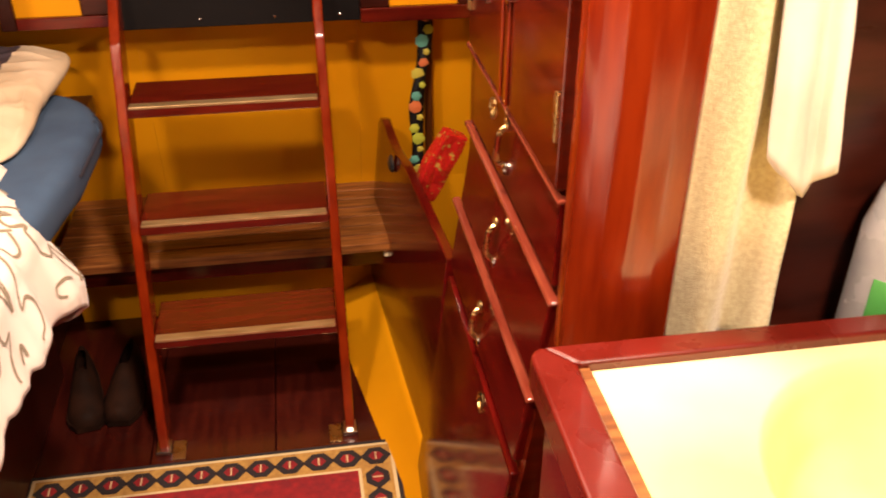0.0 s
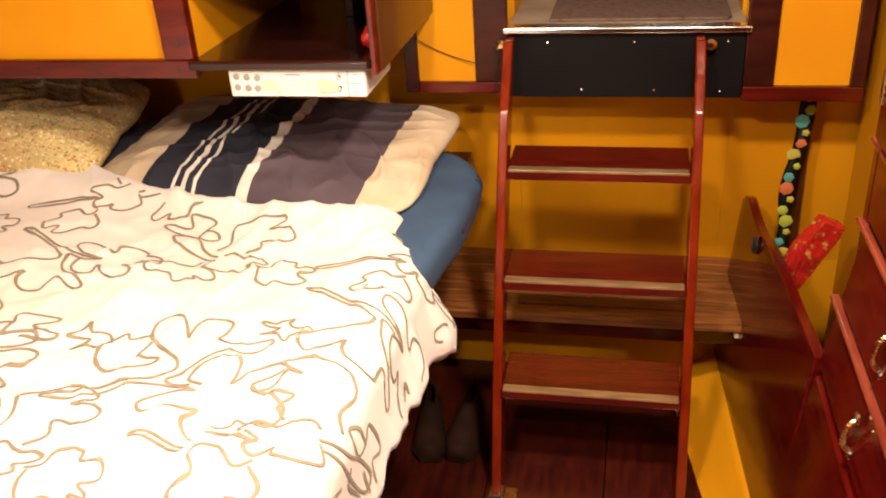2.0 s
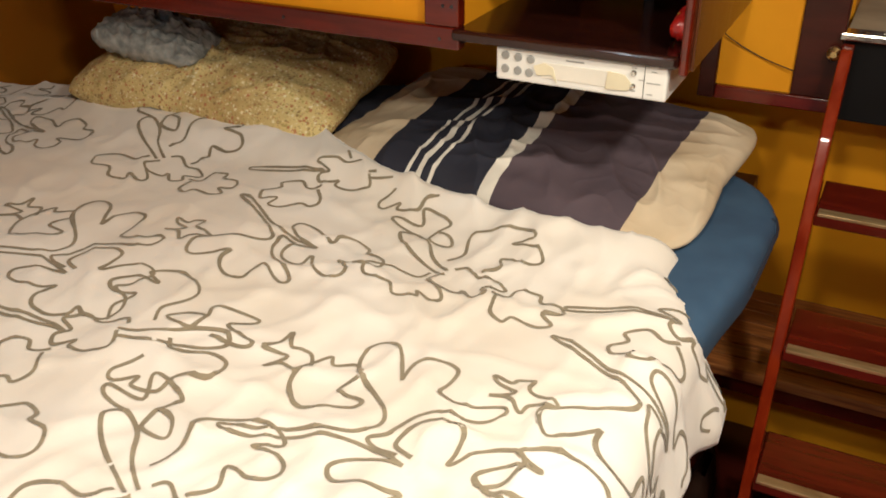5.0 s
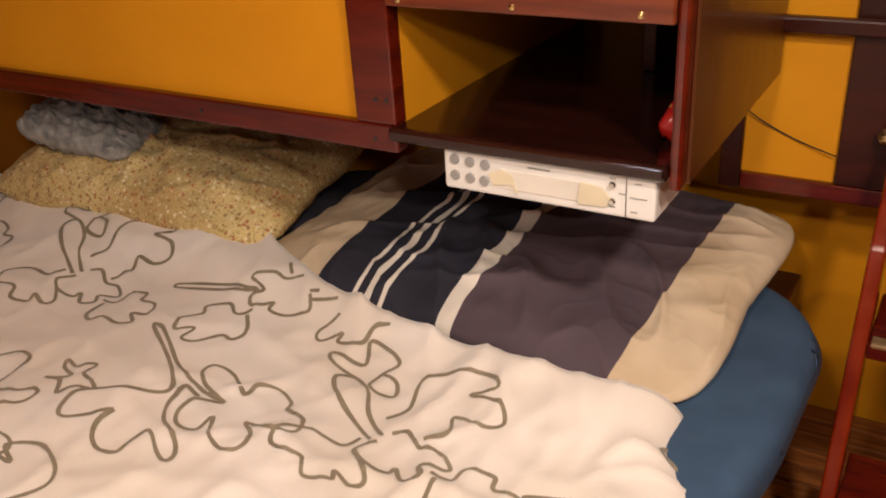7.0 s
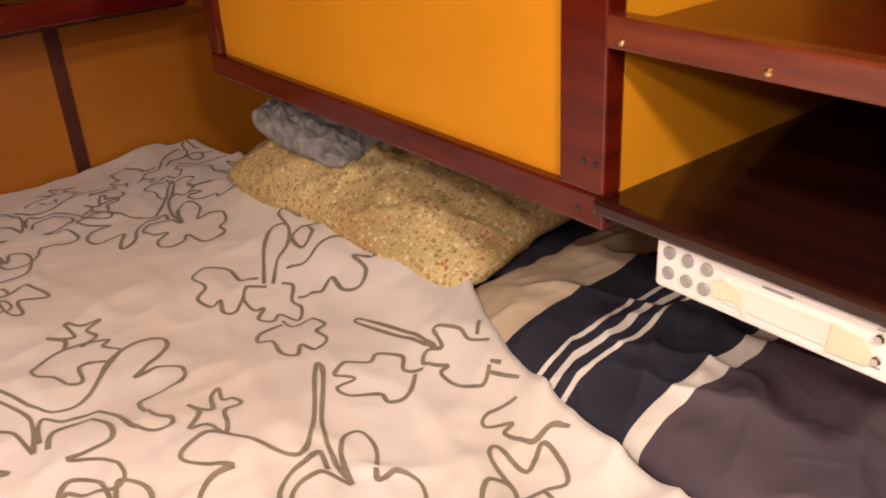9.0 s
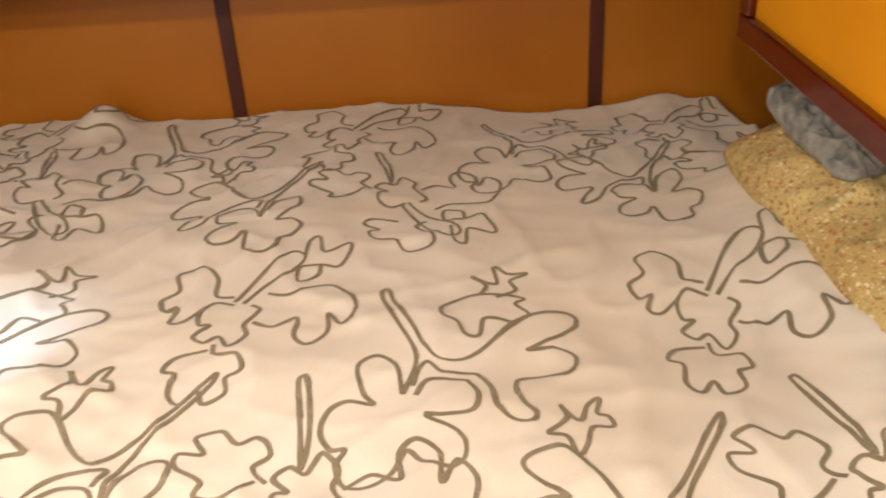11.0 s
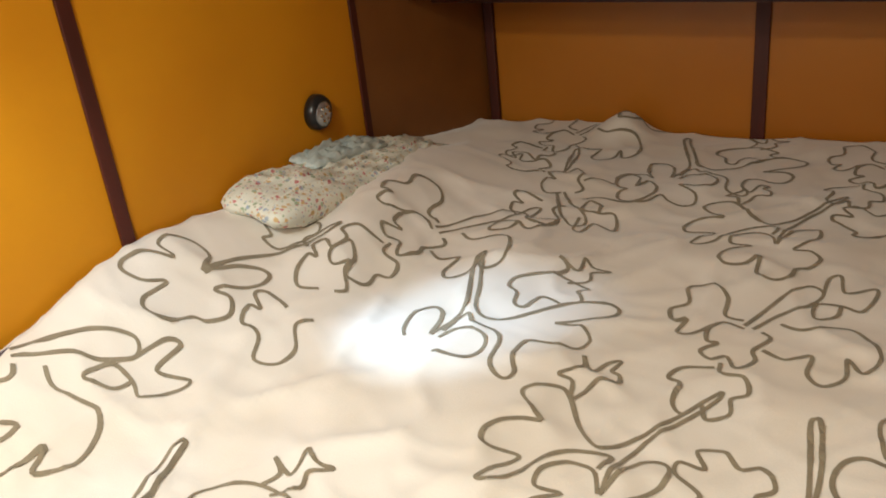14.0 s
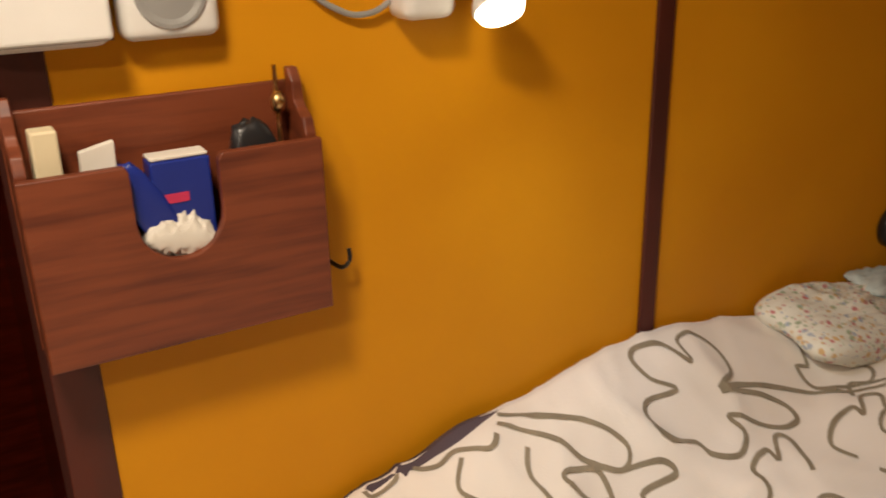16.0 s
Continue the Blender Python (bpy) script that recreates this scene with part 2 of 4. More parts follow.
def box(x0, x1, y0, y1, z0, z1, bevel=0.0, segs=2):
    bm = bmesh.new()
    bmesh.ops.create_cube(bm, size=1)
    for v in bm.verts:
        v.co = Vector(((x0 + x1) / 2 + v.co.x * (x1 - x0), (y0 + y1) / 2 + v.co.y * (y1 - y0), (z0 + z1) / 2 + v.co.z * (z1 - z0)))
    if bevel:
        bmesh.ops.bevel(bm, geom=list(bm.edges), offset=bevel, segments=segs, affect="EDGES", profile=0.5)
    return bm


def prism(pts, axis, a, b, bevel=0.0, segs=2):
    """Polygon in the two other axes (in the order x, y, z), drawn out along axis from a to b."""
    bm = bmesh.new()
    def at(p, d):
        return {"x": (d, p[0], p[1]), "y": (p[0], d, p[1]), "z": (p[0], p[1], d)}[axis]
    lo, hi = [bm.verts.new(at(p, a)) for p in pts], [bm.verts.new(at(p, b)) for p in pts]
    bm.faces.new(lo)
    bm.faces.new(hi)
    for i in range(len(pts)):
        j = (i + 1) % len(pts)
        bm.faces.new((lo[i], lo[j], hi[j], hi[i]))
    bmesh.ops.recalc_face_normals(bm, faces=bm.faces)
    if bevel:
        bmesh.ops.bevel(bm, geom=list(bm.edges), offset=bevel, segments=segs, affect="EDGES", profile=0.5)
    return bm


def tube(path, r, n=8, closed=False):
    bm = bmesh.new()
    pts = [Vector(p) for p in path]
    rings = []
    for i, p in enumerate(pts):
        a = pts[(i - 1) % len(pts)] if (i or closed) else p
        c = pts[(i + 1) % len(pts)] if (i < len(pts) - 1 or closed) else p
        d = (c - a).normalized()
        u = d.orthogonal().normalized() if abs(d.z) < 0.9 else d.cross(Vector((0, 1, 0))).normalized()
        if abs(d.z) < 0.9:
            u = d.cross(Vector((0, 0, 1))).normalized()
        w = d.cross(u)
        rr = r[i] if isinstance(r, (list, tuple)) else r
        rings.append([bm.verts.new(p + rr * (math.cos(k * 2 * math.pi / n) * u + math.sin(k * 2 * math.pi / n) * w)) for k in range(n)])
    m = len(rings)
    for i in range(m if closed else m - 1):
        for k in range(n):
            bm.faces.new((rings[i][k], rings[i][(k + 1) % n], rings[(i + 1) % m][(k + 1) % n], rings[(i + 1) % m][k]))
    if not closed:
        bm.faces.new(rings[0])
        bm.faces.new(rings[-1])
    return bm


def lathe(profile, at, axis=(0, 0, 1), n=24):
    """Profile rows (radius, height), turned round axis."""
    bm = bmesh.new()
    turn = Vector(axis).to_track_quat("Z", "Y").to_matrix()
    rings = [[bm.verts.new(Vector(at) + turn @ Vector((r * math.cos(k * 2 * math.pi / n), r * math.sin(k * 2 * math.pi / n), h))) for k in range(n)] for r, h in profile]
    for a, b in zip(rings, rings[1:]):
        for k in range(n):
            bm.faces.new((a[k], a[(k + 1) % n], b[(k + 1) % n], b[k]))
    bm.faces.new(rings[0])
    bm.faces.new(rings[-1])
    return bm


def wave(x, y, seed=0):
    """Smooth folds, about -1 to 1."""
    return mnoise.noise(Vector((x, y, seed * 7.31)))


def cushion(at, w, d, h, turn=0, tilt=(0, 0), seed=0, n=40, power=3.2, crease=0.008, stripes=(), round_off=0.12, folds=0.0):
    """A stuffed pillow of width w, depth d, height h, with creases."""
    bm = bmesh.new()
    m = Matrix.Translation(at) @ pose(0, 0, 0, tilt[0], tilt[1], turn)
    grid = {}
    for side in (1, -1):
        for i in range(n + 1):
            for j in range(n + 1):
                u, v = 2 * i / n - 1, 2 * j / n - 1
                edge = i in (0, n) or j in (0, n)
                if side < 0 and edge:
                    grid[side, i, j] = grid[1, i, j]
                    continue
                puff = max(0, (1 - abs(u) ** power) * (1 - abs(v) ** power)) ** 0.55
                pinch = 1 - 0.07 * (1 - abs(v)) * abs(u) ** 4 - 0.0
                pinch2 = 1 - 0.07 * (1 - abs(u)) * abs(v) ** 4
                z = side * h / 2 * puff + crease * wave(u * 5 + v, v * 4, seed) * puff + crease * 0.6 * wave(u * 12, v * 7 + u * 5, seed + 3)
                corner = 1 - round_off * (u * v) ** 4
                z += side * 0.5 * crease * (1 - min(1, 5 * abs(mnoise.noise(Vector((u * 3 + v * 2, v * 3 - u, seed + 0.5)))))) * puff
                z += side * 0.45 * crease * (1 - min(1, 4 * abs(mnoise.noise(Vector((u * 7 - v * 3, v * 4 + u * 5, seed + 4.5)))))) ** 2 * puff
                if folds:
                    z += side * folds * puff * ((1 - min(1, 3 * abs(mnoise.noise(Vector((u * 4.2 + v * 1.3, v * 1.1 - u * 0.8, seed + 2.5)))))) ** 2 + 0.8 * (1 - min(1, 3 * abs(mnoise.noise(Vector((u * 2.3 - v * 3.6, v * 1.6 + u * 1.5, seed + 7.5)))))) ** 2 + 1.1 * mnoise.noise(Vector((u * 1.8, v * 1.5, seed + 1.5))))
                grid[side, i, j] = bm.verts.new(m @ Vector((u * w / 2 * pinch * corner, v * d / 2 * pinch2 * corner, z)))
    for side in (1, -1):
        for i in range(n):
            for j in range(n):
                q = [grid[side, i, j], grid[side, i + 1, j], grid[side, i + 1, j + 1], grid[side, i, j + 1]]
                f = bm.faces.new(q if side > 0 else q[::-1])
                u = 2 * (i + 0.5) / n - 1
                for edge, index in stripes:
                    if u > edge:
                        f.material_index = index
    return bm


# ---- the shell of the cabin ----
structure("floor", box(-2.6, 1.4, -1.4, 2.6, -0.10, -0.022), DARK_WOOD, "dark sub-floor under the boards", "floor")
structure("ceiling", box(-2.6, 1.4, -1.4, 3.6, 1.95, 2.03), CEILING, "unseen deckhead, ochre to warm the bounced light", "ceiling")
structure("wall_left", box(-2.50, -2.42, -1.4, 2.6, -0.02, 1.95), HULL, "ochre yellow painted hull lining", "wall")
structure("wall_front", box(-1.99, -0.66, -0.06, 0.0, -0.02, 1.95), YELLOW, "yellow painted bulkhead", "wall")
structure("wall_front_corner", prism([(-2.42, 0.078), (-1.99, 0.004), (-1.99, -0.06), (-2.42, -0.06)], "z", -0.02, 1.95), CORNER_BROWN, "brownish ochre corner panel of the bulkhead", "wall")
BACK = [(2.335, -0.02), (2.335, 0.31), (2.25, 0.86), (2.25, 1.95), (2.55, 1.95), (2.55, -0.02)]
structure("wall_back_left", prism(BACK, "x", -2.42, -0.396), YELLOW, "yellow painted aft bulkhead beside the companionway", "wall")
structure("wall_back_right", prism(BACK, "x", 0.15, 1.2), YELLOW, "yellow painted aft bulkhead beside the companionway", "wall")
structure("wall_niche_back", box(-0.5, 0.25, 3.0, 3.06, 0.9, 1.95), DARK_WOOD, "dark back of the companionway", "wall")
structure("wall_niche_left", box(-0.46, -0.397, 2.5505, 3.0, 0.9, 1.95), DARK_WOOD, "dark side of the companionway", "wall")
structure("wall_niche_right", box(0.151, 0.21, 2.5505, 3.0, 0.9, 1.95), DARK_WOOD, "dark side of the companionway", "wall")
structure("wall_back", prism([(2.335, -0.02), (2.335, 0.31), (2.25, 0.86), (2.24, 1.0), (2.55, 1.0), (2.55, -0.02)], "x", -0.3955, 0.1495), YELLOW, "yellow painted aft bulkhead", "wall")
structure("wall_right", box(1.20, 1.28, -1.4, 2.6, -0.02, 1.95), MAHOGANY, "dark mahogany hull side of the galley", "wall")
structure("wall_behind", box(-0.66, 1.2, -1.40, -1.32, -0.02, 1.95), MAHOGANY, "mahogany bulkhead behind the doorway", "wall")
structure("wall_passage", box(-0.74, -0.66, -1.4, -0.06, -0.02, 1.95), MAHOGANY, "mahogany passage wall", "wall")
structure("door_post", box(-0.6595, -0.618, -0.10, 0.003, -0.02, 1.95, 0.001), TRIM, "dark mahogany door post", "door post")

for x, w in ((-1.316, 0.026), (-1.985, 0.022)):
    structure("trim", box(x - w / 2, x + w / 2, 0.0005, 0.006, 0.3, 1.95, 0.002), TRIM, "dark mahogany cover strip on the yellow wall", "trim")
for y in (0.711, 1.495):
    structure("trim", box(-2.4195, -2.412, y - 0.015, y + 0.015, 0.3, 1.95, 0.002), TRIM, "dark mahogany cover strip on the hull lining", "trim")
structure("trim", box(-2.4195, -2.405, 0.080, 0.104, 0.3, 1.95, 0.003), TRIM, "dark mahogany corner strip", "trim")

# ---- the bed ----
bed = thing("bed_base", (-1.4, 1.0, 0), "dark wooden berth base under the mattress", "bed")
part("platform", box(-2.41, -0.52, 0.01, 2.24, 0.60, 0.652, 0.004), DARK_WOOD, bed)
part("front_panel", box(-0.70, -0.67, 0.01, 1.96, 0.0, 0.5995), DARK_WOOD, bed)
mattress = thing("mattress", (-1.4, 1.0, 0.655), "blue cloth covered mattress with rounded edges", "mattress")
ROUND = [(-0.635 + 0.205 * math.cos(k * math.pi / 20), 1.835 + 0.205 * math.sin(k * math.pi / 20)) for k in range(11)]
core = prism([(-2.14, 0.02), (-0.475, 0.02), (-0.470, 1.40), (-0.455, 1.52), (-0.435, 1.64)] + ROUND + [(-2.14, 2.04)], "z", 0.655, 0.752, 0.034, 5)
part("core", core, BLUE, mattress, "", True)
part("piping", tube([(-0.434, 1.64, 0.716)] + [(x + 0.002, y, 0.716) for x, y in ROUND], 0.0035, 6), NAVY, mattress, "dark blue piping")


def bump(x, y, cx, cy, sx, sy):
    return math.exp(-((x - cx) / sx) ** 2 - ((y - cy) / sy) ** 2)


def duvet_height(x, y):
    z = 0.792 + 0.020 * wave(x * 2.1, y * 2.3, 1) + 0.013 * wave(x * 4.6, y * 4, 2) + 0.006 * wave(x * 11, y * 9, 3)
    ridge = mnoise.noise(Vector((x * 6 + 4 * y, y * 3 - x * 2, 4.2)))
    z += 0.005 * (1 - min(1, abs(ridge) * 4)) ** 2
    ridge = mnoise.noise(Vector((x * 5 - 3 * y, y * 7 + x * 2, 9.2)))
    z += (0.004 + 0.006 * bump(x, y, -1.1, 0.5, 0.6, 0.4)) * (1 - min(1, abs(ridge) * 4)) ** 2
    side = 1 / (1 + math.exp(-(x + 1.05) / 0.12))
    ridge = mnoise.noise(Vector((x * 8 + 3 * y, y * 9 - x * 3, 2.7)))
    z += side * 0.009 * (1 - min(1, abs(ridge) * 3.5)) ** 2
    ridge = mnoise.noise(Vector((x * 15 - 5 * y, y * 5 + x * 4, 6.1)))
    z += (0.3 + 0.7 * side) * 0.005 * (1 - min(1, abs(ridge) * 3.5)) ** 2
    z += 0.134 * bump(x, y, -1.30, 0.0, 0.50, 0.16) + 0.024 * bump(x, y, -1.62, 0.20, 0.16, 0.06) + 0.055 * bump(x, y, -1.95, 0.10, 0.30, 0.22)
    z += 0.022 * bump(x, y, -2.34, 0.40, 0.08, 0.14) + 0.040 * bump(x, y, -2.35, 0.445, 0.06, 0.045) + 0.03 * bump(x, y, -1.70, 0.45, 0.14, 0.10)
    z += 0.05 * bump(x, y, -1.50, 1.76, 0.22, 0.14) 
    z += 0.03 * bump(x, y, -0.62, 0.80, 0.05, 0.06) + 0.026 * bump(x, y, -0.71, 0.84, 0.03, 0.10) - 0.016 * bump(x, y, -0.665, 0.82, 0.025, 0.09) - 0.014 / (1 + math.exp((x + 2.18) / 0.04)) - 0.03 * bump(x, y, -2.35, 1.5, 0.2, 0.35)
    z += 0.050 * bump(x, y, -1.70, 0.21, 0.26, 0.08) + 0.03 * bump(x, y, -2.25, 0.15, 0.12, 0.12)
    z += 0.018 * bump(x, y, -0.68, 1.56, 0.14, 0.10) - 0.018 * bump(x, y, -0.97, 1.50, 0.15, 0.12) + 0.016 * bump(0, y, 0, 1.63, 1, 0.05) - 0.018 * bump(x, y, -0.80, 1.45, 0.40, 0.30)
    return z


def duvet_point(u, y):
    """u: metres from the hull side across the bed and over its edge; y: along the bed."""
    x = -2.40 + u
    edge = 1.870 - 0.085 / (1 + math.exp(-(y - 1.50) / 0.022))
    z = duvet_height(min(x, edge - 2.40), y)
    if u > edge:
        d = u - edge
        r = 0.07
        hang = max(0, d - r * 1.4)
        a = min(d / (r * 1.4), 1) * math.pi / 2
        x = edge - 2.40 + r * math.sin(a) + (0.034 * wave(y * 7, hang * 4, 5) + 0.020 * wave(y * 19, hang * 3, 6) + 0.014 + 0.030 * bump(0, y, 0, 1.45, 1, 0.07)) * min(1, hang * 10)
        z = z - r * (1 - math.cos(a)) - hang
    return Vector((x, y, z))


def duvet_head(u):
    x = min(-2.40 + u, -0.46)
    return 1.598 + 0.012 / (1 + math.exp(-(x + 0.64) / 0.03)) + 0.168 / (1 + math.exp((x + 1.23) / 0.08)) + 0.009 * math.sin(x * 11)


bm = bmesh.new()
NU, NV = 240, 170
reach = [2.085 + 0.035 * wave(j / NV * 7, 0, 9) + 0.015 * wave(j / NV * 17, 0, 4) + 0.05 * bump(0, j / NV, 0, 0.95, 1, 0.05) for j in range(NV + 1)]
top = []
for i in range(NU + 1):
    row = []
    for j in range(NV + 1):
        u = reach[j] * i / NU
        row.append(bm.verts.new(duvet_point(u, 0.012 + j / NV * (duvet_head(u) - 0.012))))
    top.append(row)
for i in range(NU):
    for j in range(NV):
        bm.faces.new((top[i][j], top[i + 1][j], top[i + 1][j + 1], top[i][j + 1]))
duvet = part("duvet", bm, DUVET, None, "", True)
solid = duvet.modifiers.new("thickness", "SOLIDIFY")
solid.thickness, solid.offset = 0.016, -1
tagged(duvet, "cream fleece blanket with taupe outlined flowers, spread over the berth", "blanket")


# The printed outlines: ribbons that lie on the blanket
def ribbon(bm, pts, width):
    rows = []
    for i, p in enumerate(pts):
        a, c = pts[max(i - 1, 0)], pts[min(i + 1, len(pts) - 1)]
        d = Vector((c[0] - a[0], c[1] - a[1]))
        d = d.normalized() if d.length > 1e-6 else Vector((1, 0))
        side = Vector((-d.y, d.x)) * width / 2 * (0.85 + 0.3 * wave(p[0] * 25, p[1] * 25, 8))
        pair = []
        for s in (-1, 1):
            u, y = p[0] + 2.40 + s * side.x, p[1] + s * side.y
            if u < 0.005 or u > 2.06 or y < 0.02 or y > duvet_head(u) - 0.012:
                pair = None
                break
            e = 0.004
            q = duvet_point(u, y)
            n = (duvet_point(u + e, y) - q).cross(duvet_point(u, y + e) - q).normalized()
            pair.append(bm.verts.new(q + n * 0.0016))
        rows.append(pair)
    for a, b in zip(rows, rows[1:]):
        if a and b:
            bm.faces.new((a[0], a[1], b[1], b[0]))


def spline(pts, n=8):
    out = []
    for i in range(len(pts) - 1):
        p0, p1, p2, p3 = (Vector(pts[max(0, min(len(pts) - 1, i + k))]) for k in (-1, 0, 1, 2))
        for k in range(n):
            t = k / n
            out.append(0.5 * ((2 * p1) + (p2 - p0) * t + (2 * p0 - 5 * p1 + 4 * p2 - p3) * t * t + (3 * p1 - p0 - 3 * p2 + p3) * t ** 3))
    return out + [Vector(pts[-1])]


# Strokes of the print in millimetres from the heart of each flower: across the bed, along the bed
BLOOM = {
    "flower": [(-46, -2), (-102, -11), (-123, -36), (-101, -58), (-53, -50), (-30, -36), (-39, -66), (-23, -89), (11, -96), (40, -83), (46, -65), (67, -74), (96, -65), (104, -39), (88, -13), (52, 3), (71, 22), (80, 52), (62, 69), (25, 61), (-1, 25), (-2, 48), (-9, 81), (-42, 88), (-66, 71), (-73, 30), (-42, 14)],
    "stem": [(-46, -2), (-100, 13), (-136, 12), (-188, -7), (-231, -23), (-273, -34), (-289, -26), (-252, -16), (-187, 10), (-131, 30), (-111, 59), (-129, 95), (-204, 160), (-217, 207), (-203, 230), (-171, 215), (-135, 156)],
    "leaf": [(-135, 156), (-135, 195), (-112, 216), (-75, 202), (-75, 149), (-63, 136), (-27, 137), (5, 153), (19, 141), (-6, 112), (-55, 104), (-78, 88), (-87, 61), (-91, 44), (-110, 29), (-94, 17), (-61, 10)],
    "bell": [(-193, 140), (-203, 107), (-162, 97), (-164, 79), (-196, 69), (-209, 50), (-237, 53), (-266, 88), (-269, 127), (-253, 165), (-240, 152), (-213, 168), (-196, 148), (-162, 122)],
    "feeler": [(-268, 104), (-297, 115), (-315, 95), (-300, 130), (-339, 129), (-325, 148), (-323, 177), (-308, 151), (-280, 156), (-260, 127)],
}
MIRROR_BLOOM = {
    "flower": [(-28, -1), (-77, 15), (-106, 38), (-103, 61), (-66, 58), (-17, 26), (-18, 52), (7, 68), (40, 54), (50, 35), (82, 27), (95, -1), (79, -21), (29, -22), (56, -43), (63, -71), (45, -83), (11, -71), (-12, -40), (-15, -71), (-44, -73), (-66, -47), (-62, -17), (-28, -3)],
    "stem": [(-34, 0), (-61, 1), (-102, 12), (-147, 31), (-195, 63), (-240, 91), (-264, 96), (-222, 67), (-169, 34), (-129, 4), (-104, -26), (-137, -54), (-191, -82), (-206, -101), (-193, -134), (-172, -140), (-129, -99)],
    "leaf": [(-129, -99), (-128, -126), (-112, -150), (-87, -161), (-65, -153), (-64, -125), (-58, -105), (-23, -127), (-1, -135), (0, -120), (-22, -98), (-61, -78), (-85, -49), (-91, -26), (-95, -4), (-65, -12)],
    "star": [(-281, -89), (-256, -84), (-230, -109), (-224, -89), (-190, -81), (-208, -68), (-238, -57), (-240, -33), (-260, -35), (-267, -47), (-293, -40), (-282, -56), (-252, -68), (-263, -80), (-281, -89)],
}
TRIO = {
    "lobe": [(-71, 13), (-82, -13), (-131, -11), (-160, -33), (-148, -69), (-104, -66), (-82, -91), (-47, -83), (-52, -66), (-20, -77), (-14, -58), (-47, -27)],
    "core": [(-45, 13), (-60, -14), (-33, -34), (2, -35), (5, -20), (28, -42), (45, -27), (34, -7), (67, 6), (39, 29), (12, 27), (-21, 49), (-38, 38)],
    "big": [(-64, 63), (-48, 94), (-59, 151), (-16, 178), (28, 182), (56, 159), (21, 144), (67, 138), (88, 110), (63, 93), (20, 100), (32, 67), (11, 39)],
    "fan": [(63, -21), (71, -62), (96, -78), (109, -62), (149, -69), (167, -54), (145, -34), (174, -26), (161, 1), (129, 2), (119, 23), (84, 16), (80, -12), (52, -14)],
    "stem": [(-55, 14), (-142, 66), (-179, 104), (-159, 124), (-121, 102), (-92, 62), (-46, 26)],
    "curl": [(-159, 124), (-207, 134), (-215, 152), (-162, 154), (-179, 195), (-154, 195), (-112, 172), (-125, 146), (-126, 113), (-83, 108), (-95, 137), (-125, 146)],
}


def turned(stroke, degrees, out=0.0):
    """The stroke mirrored across the bed, turned round the heart and pushed outwards, in millimetres."""
    c, n = math.cos(math.radians(degrees)), math.sin(math.radians(degrees))
    pts = [(-a * c - b * n, -a * n + b * c) for a, b in stroke]
    mid = Vector((sum(p[0] for p in pts), sum(p[1] for p in pts))).normalized() * out
    return [(a + mid.x, b + mid.y) for a, b in pts]


MIRROR_TRIO = {k: turned(v, {"fan": 50, "lobe": 31, "stem": -6, "curl": -6}.get(k, 0), {"lobe": 58, "curl": -30, "stem": -8}.get(k, 0)) for k, v in TRIO.items()}

MIRROR_TRIO["spike"] = [(-40, -14), (-110, -29), (-186, -47), (-198, -44), (-192, -37), (-125, -20), (-70, -13), (-40, -14)]
# the same flowers where a fold or the berth's edge takes part of them away
FOLDED_BLOOM = {**BLOOM, "flower": BLOOM["flower"][20:], "petal": BLOOM["flower"][:6]}
EDGE_BLOOM = {"flower": MIRROR_BLOOM["flower"], "stem": MIRROR_BLOOM["stem"][:9]}
FOLDED_TRIO = {k: MIRROR_TRIO[k] for k in ("fan", "lobe", "core")}


def motif(strokes, x, y, turn=0.0, size=1.0):
    bm = bmesh.new()
    ca, sa = math.cos(math.radians(turn)) * size / 1000, math.sin(math.radians(turn)) * size / 1000
    for stroke in strokes.values():
        ribbon(bm, [(x + p.x * ca - p.y * sa, y + p.x * sa + p.y * ca) for p in spline([Vector(q) for q in stroke], 6)], 0.0068)
    if len(bm.faces):
        part("printed_flower", bm, PRINT, duvet)
    else:
        bm.free()


for x, y, turn in ((-1.317, 1.086, 0), (-0.650, 0.945, 0), (-0.820, 0.295, 0), (-2.020, 1.270, 0), (-2.060, 0.610, 0)):
    motif(BLOOM, x, y, turn, 0.98)
motif(FOLDED_BLOOM, -1.372, 0.450, 0, 0.98)
motif(EDGE_BLOOM, -1.325, 0.105, 0, 0.97)
motif(FOLDED_TRIO, -1.490, 0.225, 0, 0.97)
for x, y, turn in ((-1.822, 0.848, 4), (-1.850, 1.505, 4), (-1.056, 1.350, 0), (-1.172, 0.775, 4), (-0.395, 1.200, 0), (-0.500, 0.620, 0), (-0.560, 0.090, 0)):
    motif(MIRROR_BLOOM, x, y, turn, 0.97)
for x, y, turn in ((-1.513, 1.487, 0), (-1.546, 0.840, 10), (-0.826, 1.375, 0), (-0.893, 0.765, 0), (-1.660, 0.285, 0), (-1.020, 0.010, 0), (-2.180, 1.590, 0), (-2.200, 0.960, 0), (-2.240, 0.330, 0)):
    motif(TRIO, x, y, turn, 0.97)
for x, y, turn in ((-1.935, 1.070, 0), (-2.010, 0.422, 0), (-1.210, 0.985, -6), (-1.180, 1.590, 0), (-0.530, 0.855, 0), (-0.470, 1.420, 0), (-0.600, 0.200, 0), (-1.920, 1.720, 0)):
    motif(MIRROR_TRIO, x, y, turn, 0.97)

